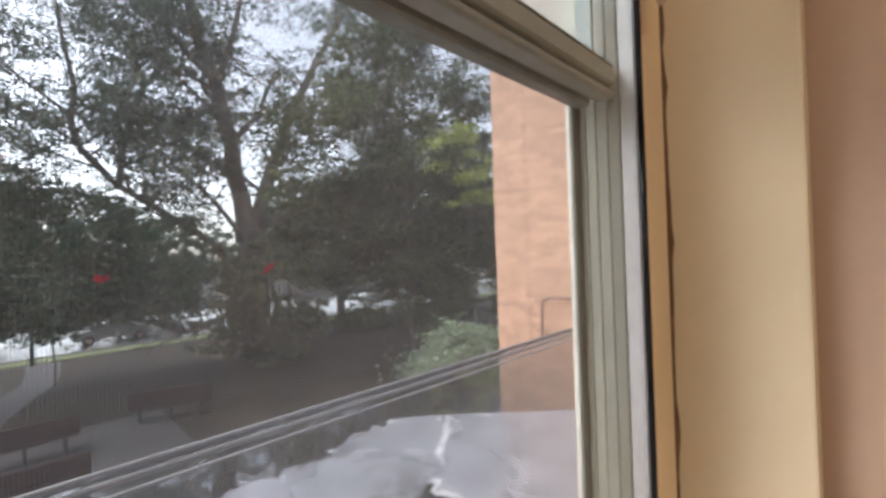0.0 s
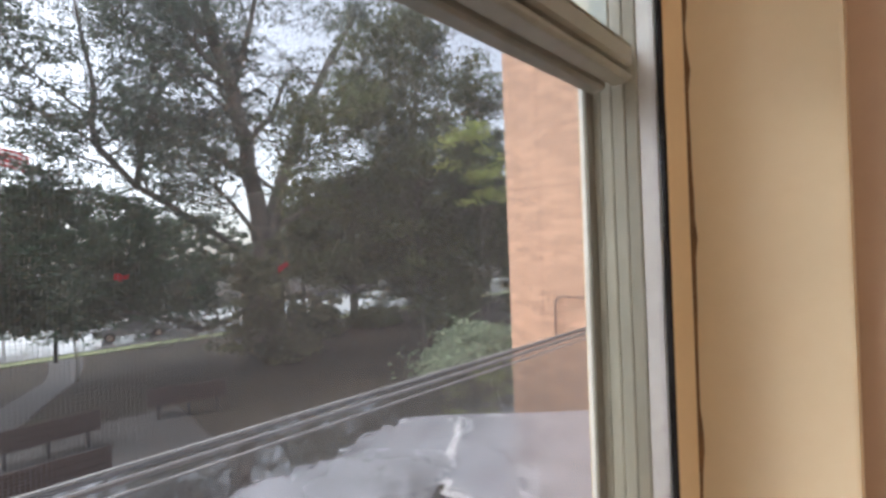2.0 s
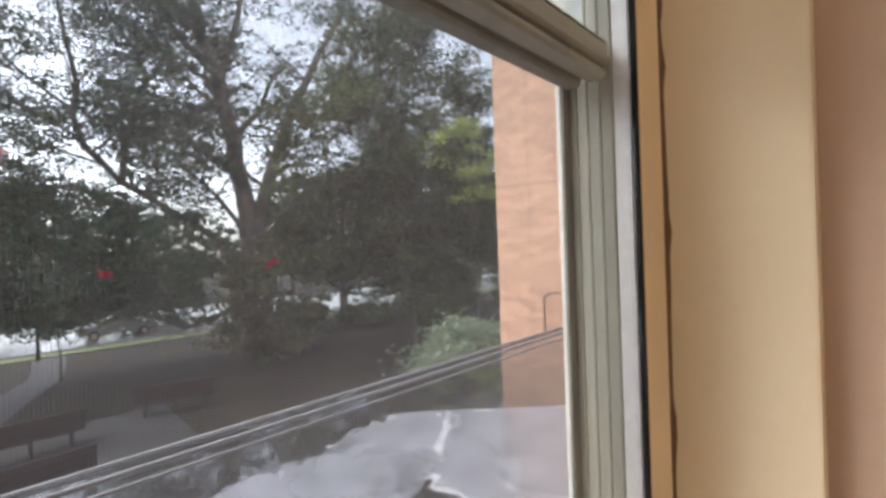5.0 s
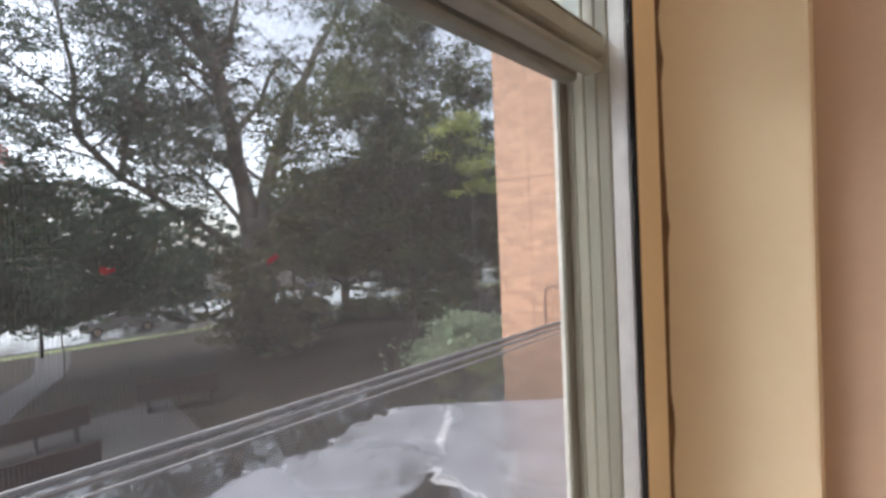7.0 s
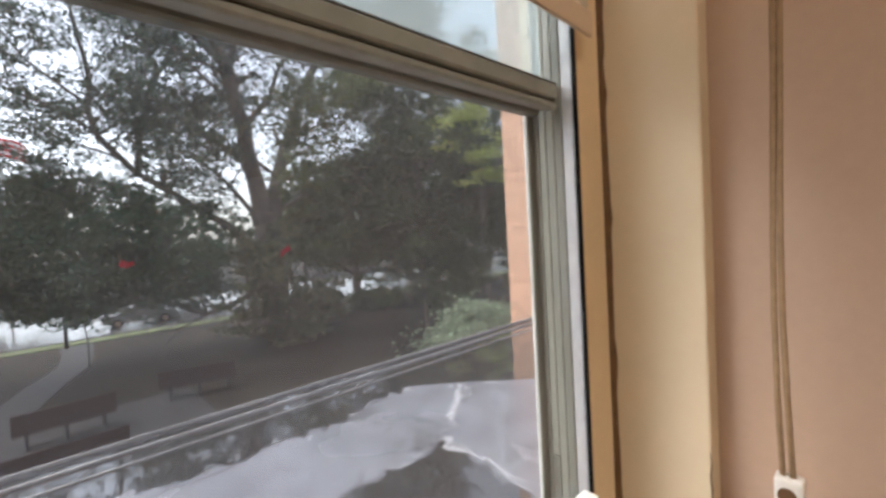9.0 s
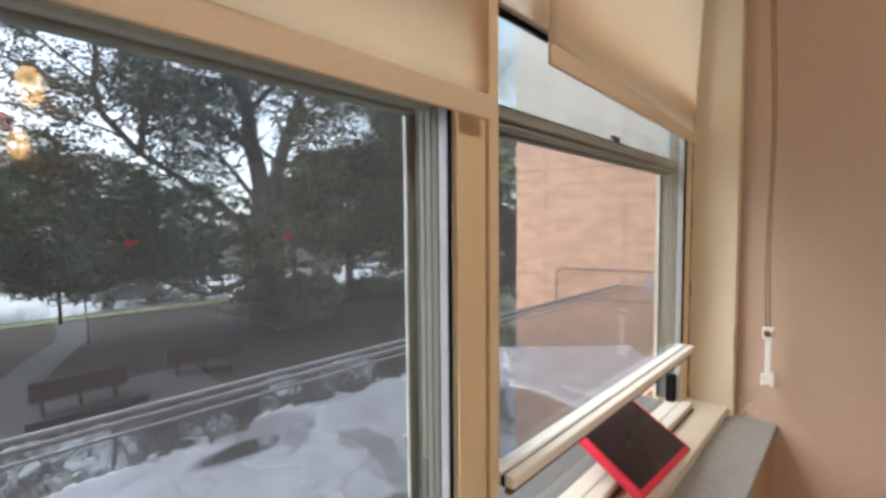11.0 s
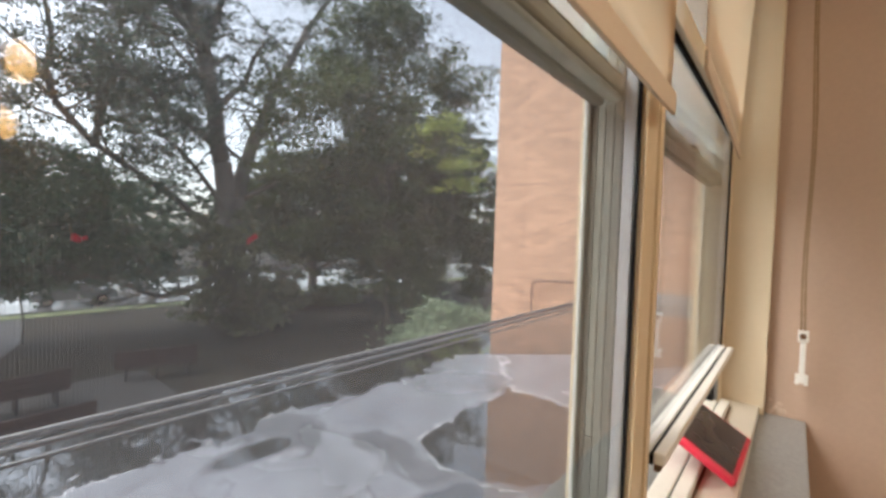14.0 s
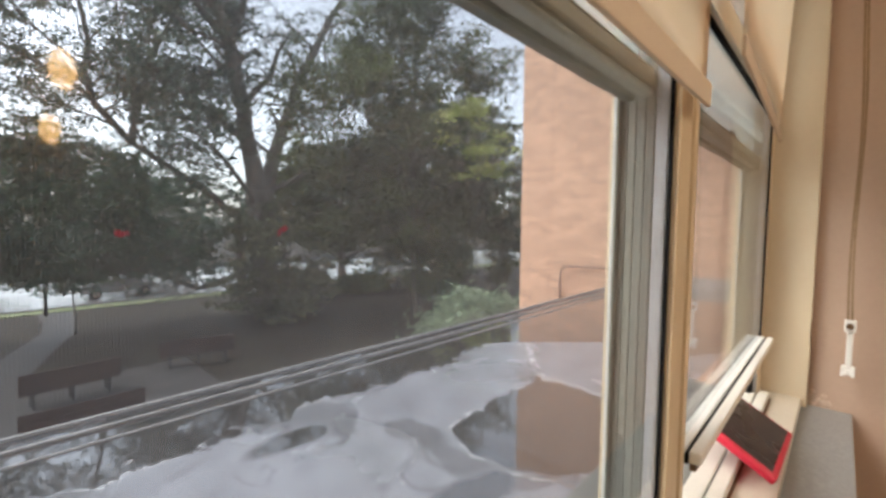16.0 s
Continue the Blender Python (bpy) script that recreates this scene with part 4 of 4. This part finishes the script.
round_tree("bush", "dark shrub under the trees", 17.6, 26.8, GROUND_Z, -2.7, 2.4, 1.5, 7000, 0.13, M_LEAF4, 42, lower=-3.9, trunk=0.08, blobs=40, clump=0.8)
round_tree("bush", "dark shrub under the trees", 22.5, 24.0, GROUND_Z, -2.6, 2.8, 1.5, 9000, 0.12, M_LEAF4, 44, lower=-3.9, trunk=0.08, blobs=60, clump=0.9)
round_tree("bush", "dark shrub under the trees", 29.0, 27.5, GROUND_Z, -0.3, 3.2, 1.5, 9000, 0.13, M_LEAF4, 45, lower=-3.9, trunk=0.08, blobs=60, clump=0.9)
round_tree("bush", "grey green undergrowth round the trunk", 9.1, 21.6, GROUND_Z, 2.4, 4.0, 1.4, 10500, 0.11, M_UNDER, 43, lower=-3.9, trunk=0.05, blobs=110, clump=0.42)
round_tree("shade_tree", "leafy tree at the far end of the lawn", -9.0, 28.0, GROUND_Z, 15.0, 6.0, 4.0, 16000, 0.15, M_LEAF, 15, lower=-1.5, trunk=0.4, blobs=110, clump=0.7)
# bright leaf colour paints the sunlit highlights on the dense tree's crown
round_tree("shade_tree", "bright yellow green clumps for the sunlit leaves of the dense tree", 15.7, 13.8, GROUND_Z, 7.6, 3.6, 1.3, 4600, 0.068, M_LEAF3, 16, lower=3.9, trunk=0.03, blobs=26, clump=0.42)
round_tree("shade_tree", "dark tree beyond the brick wing", 27.0, 30.0, GROUND_Z, 14.0, 8.0, 5.0, 30000, 0.2, M_LEAF4, 17, lower=-1.0, trunk=0.4, blobs=110, clump=0.7)
round_tree("bush", "pale green leafy bush below the roof edge", 10.0, 9.6, GROUND_Z, -1.05, 2.2, 1.6, 8000, 0.075, M_BUSH, 18, lower=-3.6, trunk=0.06, blobs=110, clump=1.0)
for k, (bx, by, h, w) in enumerate(((-6, 58, 7, 9), (10, 60, 7, 10), (28, 60, 8, 10), (48, 60, 10, 11), (-24, 60, 8, 10), (68, 58, 12, 12))):
    round_tree("shade_tree", "leafy street tree across the road", bx, by, GROUND_Z, h, w, 4.0, 9000, 0.3, M_LEAF, 30 + k, lower=-1.5, trunk=0.35, blobs=60)

# flag on a pole
flag = thing("flag", "red and white striped flag on a tall pole", "flag")
part("pole", tube([(-3.15, 60.0, GROUND_Z), (-3.15, 60.0, 18.0)], [0.11, 0.06], 8), M_PIPE, flag)
for k in range(7):
    bm = bmesh.new()
    vs = []
    for i in range(9):
        u = i / 8
        yy = 60.0 + 0.22 * math.sin(u * 7)
        drop = 0.7 * u * u
        vs.append((bm.verts.new((-3.05 + 2.1 * u, yy, 13.2 - k * 0.26 - drop)), bm.verts.new((-3.05 + 2.1 * u, yy, 12.94 - k * 0.26 - drop))))
    for a, b in zip(vs, vs[1:]):
        bm.faces.new((a[0], a[1], b[1], b[0]))
    bmesh.ops.solidify(bm, geom=bm.faces[:], thickness=0.004)
    part("stripe", bm, M_FLAGRED if k % 2 == 0 else M_FLAGWHITE, flag)

# red pennant by the trunk
pen = thing("red_pennant", "small red and white pennant hanging by the trunk", "pennant")
bm = bmesh.new()
q = [bm.verts.new(c) for c in ((7.85, 20.2, 0.66), (8.42, 20.2, 1.02), (8.34, 20.25, 1.26), (7.92, 20.25, 0.98))]
bm.faces.new(q)
bmesh.ops.solidify(bm, geom=bm.faces[:], thickness=0.01)
part("cloth", bm, M_FLAGRED, pen)
part("cord", tube([(8.36, 20.22, 1.22), (8.7, 21.5, 2.2), (9.1, 24.2, 3.4)], 0.012, 5), M_CORD, pen)

cloth = thing("red_cloth", "small red cloth caught among the low branches", "cloth")
bm = bmesh.new()
grid = [[bm.verts.new((1.88 + i * 0.09, 23.3 + 0.05 * math.sin(i * 1.9), 0.93 - j * 0.13 + 0.06 * math.sin(i * 1.1 + j))) for j in range(3)] for i in range(7)]
for i in range(6):
    for j in range(2):
        bm.faces.new((grid[i][j], grid[i + 1][j], grid[i + 1][j + 1], grid[i][j + 1]))
bmesh.ops.solidify(bm, geom=bm.faces[:], thickness=0.008)
part("fabric", bm, M_FLAGRED, cloth)
part("tie", tube([(1.90, 23.3, 0.94), (2.0, 24.6, 1.7)], 0.012, 5), M_CORD, cloth)


# ---------- parked car ----------
def car(x, y):
    c = thing("parked_car", "silver saloon car standing by the far kerb", "car")
    prof = [(-2.25, 0.35), (-2.28, 0.70), (-2.05, 0.92), (-1.35, 0.98), (-0.75, 1.40), (0.55, 1.43), (1.25, 1.00), (2.05, 0.88), (2.25, 0.65), (2.22, 0.35)]
    bm = bmesh.new()
    f = bm.faces.new([bm.verts.new((px, -0.85, pz)) for px, pz in prof])
    r = bmesh.ops.extrude_face_region(bm, geom=[f])
    bmesh.ops.translate(bm, verts=[v for v in r["geom"] if isinstance(v, bmesh.types.BMVert)], vec=(0, 1.7, 0))
    bmesh.ops.recalc_face_normals(bm, faces=bm.faces[:])
    bmesh.ops.bevel(bm, geom=bm.edges[:], offset=0.06, segments=2, affect="EDGES")
    part("body", bm, M_CAR, c)
    for pts in (((-1.2, 1.02), (-0.72, 1.34), (-0.12, 1.36), (-0.12, 1.02)), ((-0.04, 1.02), (-0.04, 1.36), (0.5, 1.37), (1.1, 1.02))):
        bm = bmesh.new()
        bm.faces.new([bm.verts.new((px, -0.862, pz)) for px, pz in pts])
        bmesh.ops.solidify(bm, geom=bm.faces[:], thickness=0.008)
        part("side_window", bm, M_SLATE, c)
    for wx in (-1.4, 1.4):
        for wy in (-0.78, 0.78):
            wh = part("wheel", tube([(wx, wy - 0.1, 0.33), (wx, wy + 0.1, 0.33)], 0.33, 18), M_TYRE, c)
            part("rim", tube([(wx, wy - 0.112, 0.33), (wx, wy + 0.112, 0.33)], 0.2, 14), M_PIPE, wh)
    c.matrix_world = pose(x, y, GROUND_Z + 0.02, 0, 0, 180)


car(4.3, 37.2)

# ---------- bricks of the wing ----------
BL, BH, J = 0.293, 0.093, 0.005
meshes = {}


def brick_mesh(w, h):
    key = (round(w, 3), round(h, 3))
    if key not in meshes:
        bm = box((0, -0.0, 0), (w, 0.03, h), 0.002)
        me = bpy.data.meshes.new("brick")
        bm.to_mesh(me)
        bm.free()
        me.materials.append(M_BRICK)
        meshes[key] = me
    return meshes[key]


single = 0
rest_v, rest_f = [], []
rng = random.Random(9)
rows_n = int((WING_TOP - GROUND_Z) / (BH + J))
for r in range(rows_n):
    z = GROUND_Z + r * (BH + J)
    if z < -1.2:
        continue
    if 2.60 < z < 2.66:
        continue
    x = -0.0 - (r % 2) * (BL + J) / 2
    while x < WING_L - 0.02:
        a, b = max(0.0, x), min(WING_L, x + BL)
        if b - a > 0.03:
            if z > 0.1 and z < 3.2 and a < 2.6 and single < 300:
                ob = new("brick", brick_mesh(b - a, BH))
                ob.parent = wing
                ob.location = (a, rng.uniform(-0.002, 0.001), z)
                single += 1
            else:
                o, dy = len(rest_v), rng.uniform(-0.002, 0.001)
                rest_v += [(a, dy, z), (b, dy, z), (b, dy, z + BH), (a, dy, z + BH), (a, 0.03, z), (b, 0.03, z), (b, 0.03, z + BH), (a, 0.03, z + BH)]
                rest_f += [(o, o + 1, o + 2, o + 3), (o + 1, o + 5, o + 6, o + 2), (o + 4, o, o + 3, o + 7), (o + 3, o + 2, o + 6, o + 7), (o + 4, o + 5, o + 1, o)]
        x += BL + J
me = bpy.data.meshes.new("brick_courses")
me.from_pydata(rest_v, [], rest_f)
me.materials.append(M_BRICKS)
ob = tagged(new("brick_courses", me), kind="stuff")
ob.parent = wing
